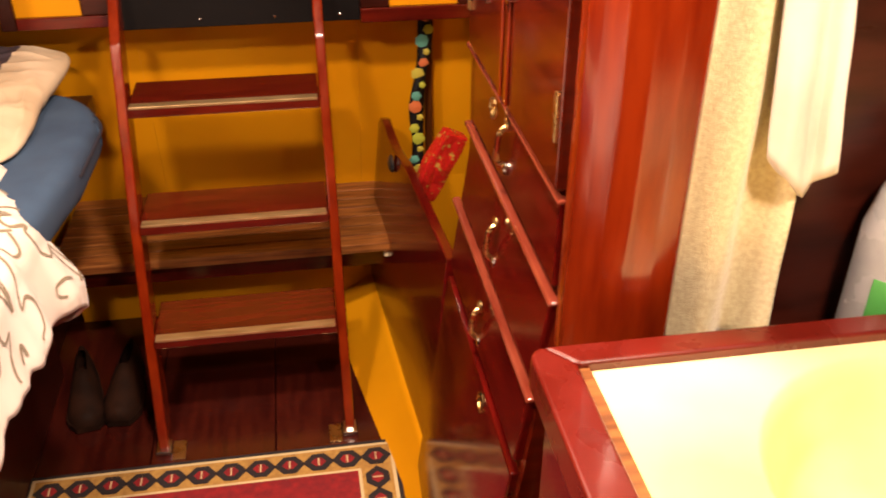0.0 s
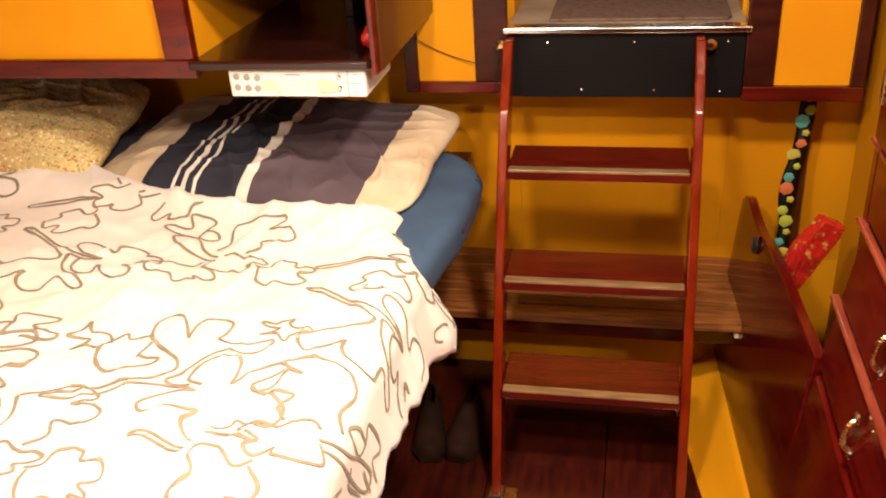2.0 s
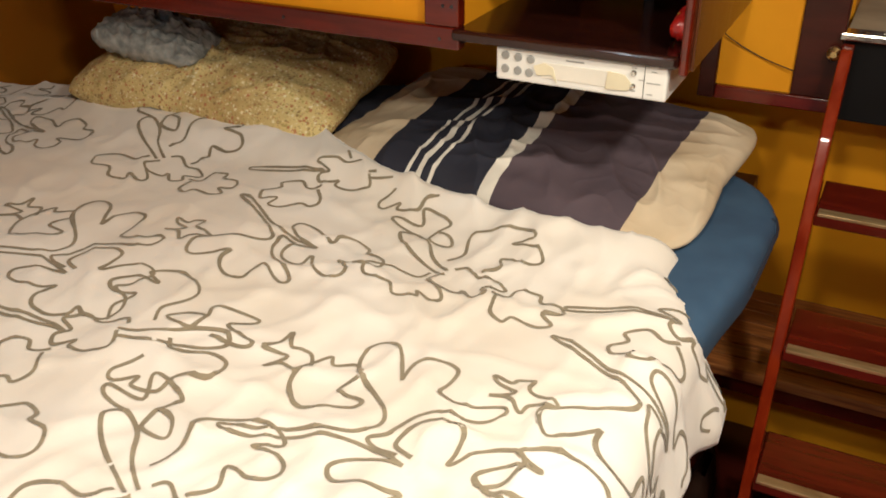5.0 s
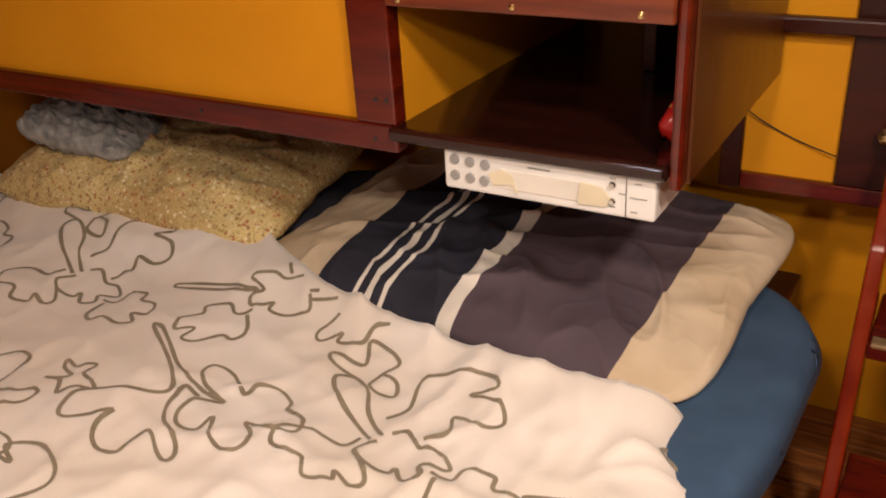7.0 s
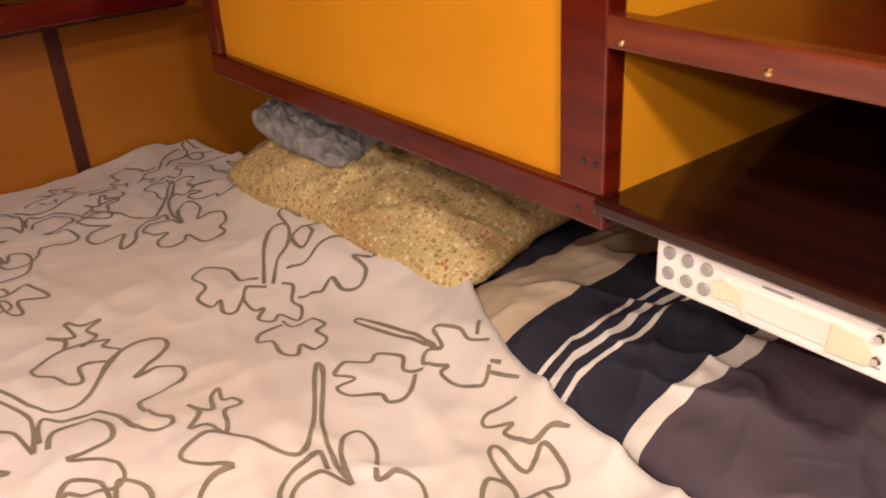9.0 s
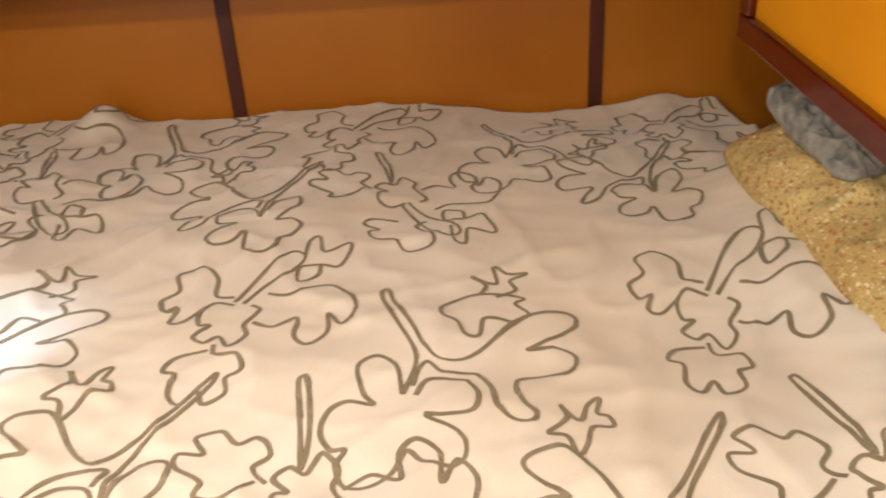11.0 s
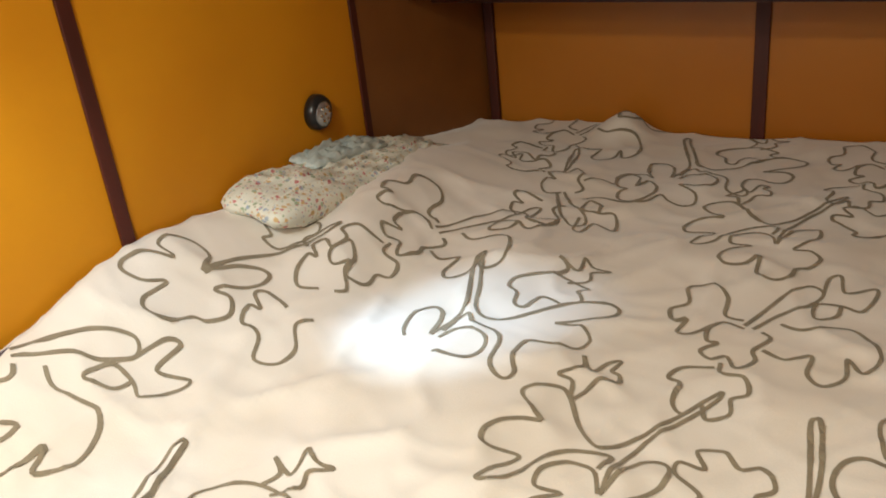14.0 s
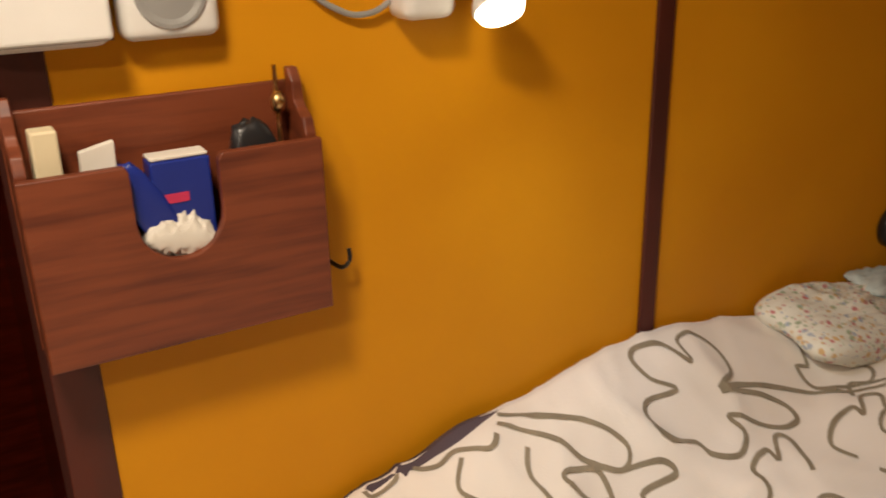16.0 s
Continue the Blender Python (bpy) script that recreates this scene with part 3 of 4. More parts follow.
STRIPES = [(1.06 * u, k) for u, k in ((-2.0, 0), (-0.52, 1), (-0.345, 2), (-0.325, 1), (-0.285, 2), (-0.265, 1), (-0.225, 2), (-0.205, 1), (0.02, 2), (0.085, 3), (0.66, 0))]
pil = cushion((-0.918, 1.900, 0.785), 0.82, 0.60, 0.100, -3, (3, 1), 1, 210, 2.6, 0.0035, STRIPES, 0.12, 0.013)
tagged(part("striped_pillow", pil, CREAM, None, "", True, (NAVY, WHITE_CLOTH, PLUM)), "plum and navy striped pillow with cream ends, creased", "pillow")
tagged(part("floral_pillow", cushion((-1.635, 1.850, 0.855), 0.69, 0.45, 0.15, 4, (10, 2), 4, 90, 2.8, 0.005, (), 0.10, 0.012), PALE_PRINT, None, "", True), "old yellowed floral pillow under the cabinet", "pillow")
tagged(part("grey_scarf", cushion((-1.755, 1.745, 0.944), 0.28, 0.16, 0.080, 8, (8, 8), 9, 90, 2.0, 0.007, (), 0.2, 0.014), material("grey_lace", (0.33, 0.33, 0.31), 0.9, color2=(0.15, 0.16, 0.16), scale=45, bump=0.6, bump_scale=150), None, "", True), "crumpled grey lace scarf on the floral pillow", "scarf")
tagged(part("dark_undersheet", cushion((-1.23, 1.93, 0.782), 0.34, 0.30, 0.06, 0, (0, 0), 12, 30), NAVY, None, "", True), "dark navy pillow between the others", "pillow")
tagged(part("small_floral_pillow", cushion((-1.800, 0.085, 0.868), 0.64, 0.16, 0.060, -2, (-8, -10), 6, 80, 5.0, 0.004, (), 0.12, 0.008), TINY_FLOWERS, None, "", True), "white pillow with tiny flowers against the bulkhead", "pillow")
tagged(part("pale_blue_cloth", cushion((-1.825, 0.040, 0.904), 0.27, 0.075, 0.030, 0, (-8, -10), 15, 30, 2.6, 0.010), material("pale_blue_cotton", (0.55, 0.63, 0.62), 0.9, bump=0.2), None, "", True), "pale blue cloth tucked behind the pillow", "cloth")
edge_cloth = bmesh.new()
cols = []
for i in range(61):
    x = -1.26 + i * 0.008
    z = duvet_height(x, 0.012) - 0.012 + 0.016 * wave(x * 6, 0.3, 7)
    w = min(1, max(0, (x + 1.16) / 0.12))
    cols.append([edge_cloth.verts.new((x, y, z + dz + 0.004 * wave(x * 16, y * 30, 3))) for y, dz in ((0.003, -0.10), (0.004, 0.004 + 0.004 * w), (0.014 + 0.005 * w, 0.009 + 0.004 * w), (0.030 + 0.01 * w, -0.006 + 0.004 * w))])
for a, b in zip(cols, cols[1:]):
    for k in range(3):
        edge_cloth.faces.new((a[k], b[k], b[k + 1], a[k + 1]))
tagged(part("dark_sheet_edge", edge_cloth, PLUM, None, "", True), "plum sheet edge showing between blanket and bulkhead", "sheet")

# ---- overhead cabinet ----
cab = thing("overhead_cabinet", (-1.2, 1.9, 1.05), "mahogany framed overhead cabinet with yellow panel and open shelf", "cabinet")
part("door_panel", box(-1.83, -1.0, 1.618, 1.63, 1.07, 1.72), YELLOW, cab, "yellow painted panel")
part("bottom_rail", box(-1.86, -0.950, 1.605, 1.632, 1.053, 1.091, 0.003), MAHOGANY_X, cab)
part("top_rail", box(-1.86, -0.950, 1.605, 1.632, 1.70, 1.74, 0.003), MAHOGANY_X, cab)
part("stile", box(-1.86, -1.822, 1.605, 1.632, 1.0915, 1.6995, 0.003), MAHOGANY, cab)
part("stile", box(-1.013, -0.950, 1.605, 1.632, 1.0915, 1.6995, 0.003), MAHOGANY, cab)
part("bottom_board", box(-1.86, -0.951, 1.633, 2.24, 1.06, 1.075), DARK_WOOD, cab)
part("partition", box(-0.966, -0.951, 1.633, 2.24, 1.0755, 1.74), YELLOW, cab)
part("end_panel", box(-1.86, -1.845, 1.633, 2.24, 1.0755, 1.74), DARK_WOOD, cab)
part("side_panel", box(-0.588, -0.574, 1.605, 2.24, 1.060, 1.74, 0.004), MAHOGANY, cab)
part("side_face", box(-0.5735, -0.570, 1.626, 2.09, 1.064, 1.74), SIDE_WOOD, cab, "brown varnished outer side")
part("lower_shelf", box(-0.962, -0.5885, 1.60, 2.24, 1.070, 1.090, 0.006, 3), SHELF_WOOD, cab)
part("upper_shelf", box(-0.949, -0.5885, 1.625, 2.24, 1.250, 1.264, 0.002), MAHOGANY_X, cab)
fid = part("shelf_fiddle", box(-0.949, -0.5885, 1.60, 1.6245, 1.247, 1.278, 0.003), FIDDLE_WOOD, cab, "reddish shelf edge with brass screws")
for x in (-0.928, -0.775, -0.625):
    part("screw", lathe([(0.0038, 0), (0.0038, 0.002), (0.001, 0.003)], (x, 1.600, 1.256), (0, -1, 0), 10), BRASS, fid)
for x, z in ((-0.978, 1.125), (-0.985, 1.07), (-1.30, 1.072), (-0.962, 1.125)):
    part("screw", lathe([(0.003, 0), (0.003, 0.001), (0.001, 0.002)], (x, 1.605, z), (0, -1, 0), 10), DARK_PLASTIC, cab)
part("back_board", box(-0.949, -0.5885, 2.225, 2.239, 1.0905, 1.74), YELLOW, cab)
part("divider", box(-0.74, -0.72, 1.95, 2.224, 1.0905, 1.2495, 0.002), DARK_WOOD, cab)
part("divider", box(-0.80, -0.78, 1.90, 2.224, 1.2645, 1.42, 0.002), DARK_WOOD, cab)
tagged(part("red_cloth", cushion((-0.607, 1.72, 1.112), 0.034, 0.12, 0.05, 0, (0, 10), 3, 16, 2.4, 0.006), RED_CLOTH, None, "", True), "small red cloth tucked at the shelf end", "cloth")

radio = thing("under_shelf_radio", (-0.745, 1.75, 1.0), "white under-shelf radio with round buttons and torn yellowed tape", "radio")
body = part("body", box(-0.885, -0.603, 1.612, 1.80, 1.014, 1.0695, 0.004), WHITE_PLASTIC, radio)
for x, z in ((-0.868, 1.056), (-0.846, 1.055), (-0.824, 1.054), (-0.868, 1.034), (-0.846, 1.033), (-0.826, 1.032)):
    part("button", lathe([(0.0068, 0), (0.0068, 0.002), (0.0058, 0.003)], (x, 1.612, z), (0, -1, 0), 16), GREY_PLASTIC, body, "grey ringed button")
for x, z in ((-0.655, 1.055), (-0.655, 1.034)):
    part("knob", lathe([(0.0045, 0), (0.0045, 0.003), (0.003, 0.005)], (x, 1.612, z), (0, -1, 0), 14), STEEL, body)
part("display", box(-0.805, -0.675, 1.6105, 1.613, 1.026, 1.052, 0.001), WHITE_CLOTH, body, "masked display window")
part("tape", prism([(-0.818, 1.045), (-0.800, 1.052), (-0.785, 1.046), (-0.778, 1.022), (-0.788, 1.034), (-0.812, 1.030)], "y", 1.6085, 1.6103), TAPE, body, "torn yellowed tape")
part("tape", prism([(-0.695, 1.053), (-0.668, 1.050), (-0.655, 1.036), (-0.662, 1.026), (-0.698, 1.024)], "y", 1.6085, 1.6103), TAPE, body, "torn yellowed tape")
part("seam", box(-0.6385, -0.6378, 1.6108, 1.6125, 1.016, 1.068), DARK_PLASTIC, body)
part("slot", box(-0.634, -0.613, 1.6108, 1.6125, 1.0415, 1.0425), GREY_PLASTIC, body)
part("logo_bar", box(-0.765, -0.735, 1.6108, 1.6125, 1.0585, 1.0605), GREY_PLASTIC, body)
for x, z in ((-0.655, 1.0625), (-0.655, 1.0265), (-0.643, 1.045), (-0.624, 1.060), (-0.628, 1.024)):
    part("marking", box(x - 0.004, x + 0.004, 1.6110, 1.6125, z - 0.0006, z + 0.0006), GREY_PLASTIC, body)

# ---- shelf along the hull ----
shelf = thing("hull_shelf", (-2.28, 0.85, 1.12), "dark mahogany shelf with a screwed fiddle rail along the hull", "shelf")
part("board", box(-2.4195, -2.158, 0.085, 1.70, 1.118, 1.136, 0.002), DARK_WOOD, shelf)
r = part("fiddle_rail", box(-2.1575, -2.135, 0.04, 1.70, 1.128, 1.178, 0.004), MAHOGANY_Y, shelf, "reddish fiddle rail")
for y in (0.28, 0.62, 0.98, 1.34):
    part("screw", lathe([(0.005, 0), (0.005, 0.001), (0.002, 0.002)], (-2.135, y, 1.153), (1, 0, 0), 10), DARK_PLASTIC, r)

tagged(part("black_bag", cushion((-2.27, 0.42, 1.245), 0.15, 0.10, 0.22, 0, (0, 0), 20, 30, 3.4, 0.008), BLACK, None, "", True), "upright black cloth bag on the hull shelf", "bag")
# Plain black padded shape that fills the dark stretch of the shelf
tagged(part("dark_shelf_bundle", cushion((-2.30, 1.20, 1.215), 0.19, 0.40, 0.17, 0, (0, 0), 22, 24, 3.0, 0.014), BLACK, None, "", True), "matt black padded shape lying on the hull shelf", "blanket")

# ---- companionway, aft panels, ladder, bench ----
com = thing("companionway_panel", (-0.1, 2.15, 0.85), "mahogany framed yellow panels round the dark companionway", "panel")
part("yellow_panel", box(-0.62, -0.47, 2.112, 2.124, 0.89, 1.60), YELLOW, com)
part("frame_left", box(-0.652, -0.618, 2.10, 2.128, 0.862, 1.60, 0.003), DARK_WOOD, com)
part("frame_bottom", box(-0.6175, -0.396, 2.10, 2.128, 0.862, 0.890, 0.003), MAHOGANY_X, com)
part("casing", box(-0.475, -0.396, 2.102, 2.128, 0.8905, 1.60, 0.003), DARK_WOOD, com)
part("casing", box(0.150, 0.218, 2.102, 2.128, 0.8805, 1.60, 0.003), DARK_WOOD, com)
part("frame_bottom", box(0.150, 0.412, 2.10, 2.128, 0.845, 0.880, 0.003), MAHOGANY_X, com)
part("yellow_panel", box(0.2185, 0.382, 2.112, 2.124, 0.8805, 1.60), YELLOW, com)
part("frame_right", box(0.3825, 0.412, 2.10, 2.128, 0.8805, 1.60, 0.003), DARK_WOOD, com)
part("underside", box(-0.652, -0.397, 2.1285, 2.30, 0.862, 0.885), DARK_WOOD, com)
part("underside", box(0.151, 0.412, 2.1285, 2.30, 0.845, 0.880), DARK_WOOD, com)
bb = part("black_board", box(-0.395, 0.149, 2.105, 2.128, 0.852, 1.008, 0.002), BLACK, com, "black painted board")
for x, z in ((-0.30, 0.985), (-0.10, 0.985), (0.11, 0.985), (-0.22, 0.870), (-0.05, 0.870), (0.10, 0.868)):
    part("screw", lathe([(0.003, 0), (0.003, 0.001), (0.001, 0.002)], (x, 2.105, z), (0, -1, 0), 8), STEEL, bb)
part("handrail", box(-0.60, -0.405, 2.080, 2.0995, 1.128, 1.152, 0.004), DARK_WOOD, com)
part("wire", tube(spline([Vector((-0.640, 2.098, 1.02)), Vector((-0.60, 2.105, 0.985)), Vector((-0.54, 2.108, 0.955)), Vector((-0.475, 2.100, 0.938))], 6), 0.0011, 6), BLACK, com, "thin black wire")
step = thing("entry_step", (-0.12, 2.3, 1.0), "worn beige entry step with bright metal edge", "step")
part("board", box(-0.394, 0.149, 2.1285, 2.99, 1.009, 1.022), STEP_CLOTH, step)
nose = part("edge_strip", box(-0.403, 0.158, 2.086, 2.128, 1.010, 1.0245, 0.003), STEEL, step, "bright metal edge strip")
for k in range(6):
    part("screw", lathe([(0.004, 0), (0.004, 0.001), (0.002, 0.002)], (-0.36 + k * 0.096, 2.105, 1.0245), (0, 0, 1), 10), STEEL, nose)
part("riser", box(-0.394, 0.149, 2.62, 2.64, 1.0225, 1.20), DARK_WOOD, step)
part("riser_edge", box(-0.394, 0.149, 2.60, 2.66, 1.2005, 1.215, 0.003), STEEL, step, "bright metal edge strip")
tagged(part("step_mat", prism([(-0.30, 2.15), (0.11, 2.15), (0.12, 2.17), (0.12, 2.40), (0.09, 2.43), (-0.26, 2.43), (-0.30, 2.39)], "z", 1.0225, 1.030, 0.003), MAT_BROWN), "worn brown mat on the entry step", "mat")

lad = thing("ladder", (-0.17, 1.62, 0), "varnished mahogany companionway ladder with brass edged treads", "ladder")
PROFILE = [(1.630, 0.006), (1.700, 0.25), (1.785, 0.50), (1.880, 0.73), (1.945, 0.87), (2.000, 0.94), (2.045, 1.005)]
for x in (-0.386, 0.047):
    part("rail", prism(PROFILE + [(y + (0.075 if z < 0.9 else 0.045), z) for y, z in PROFILE[::-1]], "x", x - 0.011, x + 0.011, 0.004), RED_WOOD, lad)
    part("foot_bracket", box(x - 0.018, x + 0.018, 1.615, 1.66, 0.0, 0.010, 0.003), STEEL, lad, "chrome foot bracket")
    part("floor_plate", box(x + (0.02 if x < 0 else -0.05), x + (0.05 if x < 0 else -0.02), 1.60, 1.66, -0.0015, 0.0025, 0.001), BRASS, lad)
    part("top_hook", lathe([(0.006, 0), (0.006, 0.012), (0.013, 0.016), (0.013, 0.024), (0.006, 0.030)], (x + (-0.022 if x < 0 else 0.024), 2.104, 0.985), (0, -1, 0), 14), BRASS, lad, "brass ladder hook")
for y, z in ((1.690, 0.250), (1.775, 0.497), (1.880, 0.728)):
    t = part("tread", box(-0.3745, 0.0355, y, y + 0.16, z, z + 0.024, 0.003), MAHOGANY_X, lad)
    part("nosing", box(-0.370, 0.031, y - 0.0015, y + 0.022, z + 0.0205, z + 0.0268, 0.0012), NOSING, t, "worn brass nosing")

bench = thing("bench", (-0.17, 2.15, 0.25), "slatted teak bench across the aft bulkhead", "bench")
for k in range(7):
    y = 1.975 + k * 0.051
    part("slat", box(-0.64, 0.190, y, y + 0.048, 0.285, 0.311, 0.003), BENCH_WOOD, bench)
part("front_rail", box(-0.64, 0.20, 2.02, 2.045, 0.22, 0.2845, 0.002), MAHOGANY_X, bench)
for x in (-0.60, 0.16):
    part("support", box(x - 0.02, x + 0.02, 2.05, 2.33, 0.22, 0.2845), DARK_WOOD, bench)
part("end_block", box(0.175, 0.20, 1.985, 2.015, 0.262, 0.2845, 0.003), IVORY, bench, "pale wooden block")
structure("wall_bench_front", box(-0.66, 0.21, 2.20, 2.22, -0.02, 0.2195), YELLOW, "yellow painted board under the bench", "panel")

for k, (x, y, turn) in enumerate(((-0.592, 1.845, 10), (-0.497, 1.855, -3))):
    shoe = thing("shoe", (x, y, 0), "worn brown leather shoe on the dark floor", "shoe", "pair of shoes")
    m = pose(x, y, 0, 0, 0, turn)
    sole, upper = bmesh.new(), bmesh.new()
    rings, arcs = [], []
    for i in range(13):
        f = i / 12
        w = 0.043 * (1.08 - 0.34 * f + 0.10 * math.sin(f * 6.0)) * min(1, 5 * min(f + 0.06, 1.06 - f)) ** 0.5
        yy = -0.12 + 0.24 * f
        rings.append((w, yy))
        h = 0.030 + 0.042 * min(1, max(0, f - 0.05) / 0.45)
        arcs.append([upper.verts.new(m @ Vector((w * 0.95 * math.cos(a), yy, 0.014 + h * math.sin(a)))) for a in [math.pi * q / 8 for q in range(9)]])
    for z0, z1 in ((0.0, 0.016),):
        lo = [sole.verts.new(m @ Vector((w, yy, z0))) for w, yy in rings] + [sole.verts.new(m @ Vector((-w, yy, z0))) for w, yy in rings[::-1]]
        hi = [sole.verts.new(m @ Vector((w, yy, z1))) for w, yy in rings] + [sole.verts.new(m @ Vector((-w, yy, z1))) for w, yy in rings[::-1]]
        sole.faces.new(lo)
        sole.faces.new(hi)
        for i in range(len(lo)):
            j = (i + 1) % len(lo)
            sole.faces.new((lo[i], lo[j], hi[j], hi[i]))
    for i in range(12):
        for q in range(8):
            if not (6 < i < 11 and 2 < q < 5):
                upper.faces.new((arcs[i][q], arcs[i][q + 1], arcs[i + 1][q + 1], arcs[i + 1][q]))
    upper.faces.new(arcs[0])
    upper.faces.new(arcs[-1][::-1])
    part("sole", sole, LEATHER, shoe, "dark rubber sole")
    part("upper", upper, LEATHER, shoe, "", True)

# ---- drawers, fiddle board and galley ----
chest = thing("drawer_chest", (0.5, 1.3, 0), "glossy dark mahogany chest of drawers with a cupboard above", "cabinet")


def front_x(z):
    return 0.293 - max(0, 0.85 - z) * 0.135


part("body", prism([(0.205, 0.0), (0.205, 0.05), (0.303, 0.85), (0.303, 1.95), (1.1, 1.95), (1.1, 0.0)], "y", 0.90, 1.46), MAHOGANY, chest)
for z0, z1 in ((0.862, 0.985), (0.705, 0.838), (0.565, 0.682), (0.02, 0.542)):
    d = part("drawer_front", prism([(front_x(z0), z0), (front_x(z1), z1), (front_x(z1) + 0.020, z1), (front_x(z0) + 0.020, z0)], "y", 0.915, 1.45, 0.004), MAHOGANY_Y, chest)
    if 0.5 < z0 < 0.9:
        part("lip", prism([(front_x(z1) - 0.007, z1 + 0.004), (front_x(z1) + 0.010, z1 + 0.004), (front_x(z1) + 0.010, z1 + 0.011), (front_x(z1) - 0.004, z1 + 0.011)], "y", 0.90, 1.49, 0.0025), LIP_HIGHLIGHT, d, "varnished drawer lip with its highlight put into a lighter colour")
for z in (0.935, 0.770, 0.615):
    x, y = front_x(z) - 0.001, 1.185
    h = part("handle", tube(spline([Vector((x, y - 0.002, z + 0.035)), Vector((x - 0.013, y - 0.006, z + 0.026)), Vector((x - 0.014, y + 0.004, z)), Vector((x - 0.013, y + 0.010, z - 0.024)), Vector((x, y + 0.004, z - 0.036))], 5), 0.0048, 8), BRASS, chest, "tarnished brass drop handle")
    for s in (1, -1):
        part("rose", lathe([(0.011, 0), (0.011, 0.003), (0.007, 0.006)], (x, y, z + s * 0.036), (-1, 0, 0), 16), BRASS if s > 0 else STEEL, h)
part("finger_ring", lathe([(0.018, 0), (0.018, 0.003), (0.012, 0.004), (0.011, 0.001)], (front_x(0.52) - 0.001, 1.10, 0.52), (-1, 0, 0.1), 18), BRASS, chest, "brass finger ring")
for y0, y1 in ((0.905, 1.185), (1.192, 1.455)):
    d = part("cupboard_door", box(0.284, 0.3025, y0, y1, 1.005, 1.80, 0.004), MAHOGANY, chest)
    part("moulding", box(0.280, 0.2835, y1 - 0.028 if y0 < 1 else y0 + 0.004, y1 - 0.006 if y0 < 1 else y0 + 0.020, 1.01, 1.79, 0.0015), RED_WOOD, d)
    part("hinge", box(0.2795, 0.2845, (y0 + 0.006) if y0 < 1 else (y1 - 0.020), (y0 + 0.020) if y0 < 1 else (y1 - 0.006), 1.065, 1.125, 0.002), BRASS, d, "brass hinge")
part("catch", lathe([(0.014, 0), (0.014, 0.006), (0.006, 0.010), (0.006, 0.024), (0.013, 0.028), (0.013, 0.036)], (0.283, 1.16, 1.17), (-1, 0, 0), 16), STEEL, chest, "chrome cupboard catch")
part("catch_ring", tube([(0.276, 1.215 + 0.014 * math.cos(k * math.pi / 8), 0.985 + 0.014 * math.sin(k * math.pi / 8)) for k in range(16)], 0.003, 6, True), BRASS, chest, "brass ring")
part("end_post", box(0.296, 0.330, 1.4605, 1.495, 0.55, 1.95, 0.006), MAHOGANY, chest)

part("locker_latch", lathe([(0.022, 0), (0.022, 0.004), (0.014, 0.010)], (0.2045, 2.00, 0.522), (-1, -0.07, 0), 18), DARK_PLASTIC, chest, "dark oval latch")
# fiddle board with a dip, between bench and drawers
fb = []
for i in range(25):
    f = i / 24
    z = 0.572 - 0.022 * math.sin(min(1, f / 0.5) * math.pi) ** 2
    if f < 0.1:
        z -= 0.04 * (1 - f / 0.1) ** 2
    fb.append((2.24 - 0.78 * f, z))
bm = prism(fb + [(1.46, 0.0), (2.24, 0.0)], "x", -0.011, 0.011, 0.003)
for v in bm.verts:
    v.co.x += 0.205 + (2.24 - v.co.y) / 0.78 * 0.055 - max(0, 0.5 - v.co.z) * 0.10
tagged(part("fiddle_board", bm, MAHOGANY_Y), "dark mahogany locker board with a curved dip", "board")
bm = bmesh.new()
rows = []
for i in range(21):
    f = i / 20
    y = 2.198 - 0.85 * f
    foot, head = 0.026 + 0.135 * f ** 1.15, 0.172 + 0.048 * f
    rows.append([bm.verts.new((foot + (head - foot) * q + dx, y, max(-0.0015, 0.094 * q ** 1.25 - d))) for q, d, dx in ((0, 0, 0), (0.25, 0, 0), (0.5, 0, 0), (0.75, 0, 0), (1.0, 0, 0), (1.0, 0.03, 0.02), (0.0, 0.001, 0.01))])
for a, b in zip(rows, rows[1:]):
    for k in range(6):
        bm.faces.new((a[k], a[k + 1], b[k + 1], b[k]))
structure("panel_low", bm, YELLOW, "yellow painted hull side sloping up from the floor", "panel", True)
structure("wall_locker", box(0.45, 0.50, 1.4605, 2.24, 0.0, 1.95), YELLOW, "yellow painted locker side", "wall")

structure("trim", box(0.322, 0.342, 2.236, 2.2495, 0.86, 1.95, 0.002), DARK_WOOD, "dark mahogany cover strip behind the strap", "trim")
structure("trim", box(0.322, 0.342, 2.246, 2.262, 0.35, 0.8595, 0.002), SIDE_WOOD, "brown varnished cover strip behind the strap", "trim")
strap = thing("flowered_strap", (0.30, 2.22, 0.4), "black strap with bright green, orange and turquoise flowers", "strap")
bm = bmesh.new()
rows = []
for i in range(30):
    f = i / 29
    x, y, z = 0.318 - 0.045 * f + 0.006 * math.sin(f * 9), 2.215 - 0.10 * f, 0.835 - 0.42 * f
    rows.append([bm.verts.new((x + s * (0.017 + 0.003 * math.sin(f * 14)), y + 0.004 * math.sin(f * 12 + s), z)) for s in (-1, 0, 1)])
for a, b in zip(rows, rows[1:]):
    for k in range(2):
        bm.faces.new((a[k], a[k + 1], b[k + 1], b[k]))
band = part("band", bm, BLACK, strap, "", True)
band.modifiers.new("thickness", "SOLIDIFY").thickness = 0.004
PATCH = [material("patch_" + n, c, 0.7, bump=0.2) for n, c in (("orange", (0.60, 0.16, 0.05)), ("lime", (0.42, 0.50, 0.05)), ("turquoise", (0.08, 0.36, 0.30)), ("yellow_green", (0.50, 0.46, 0.06)))]
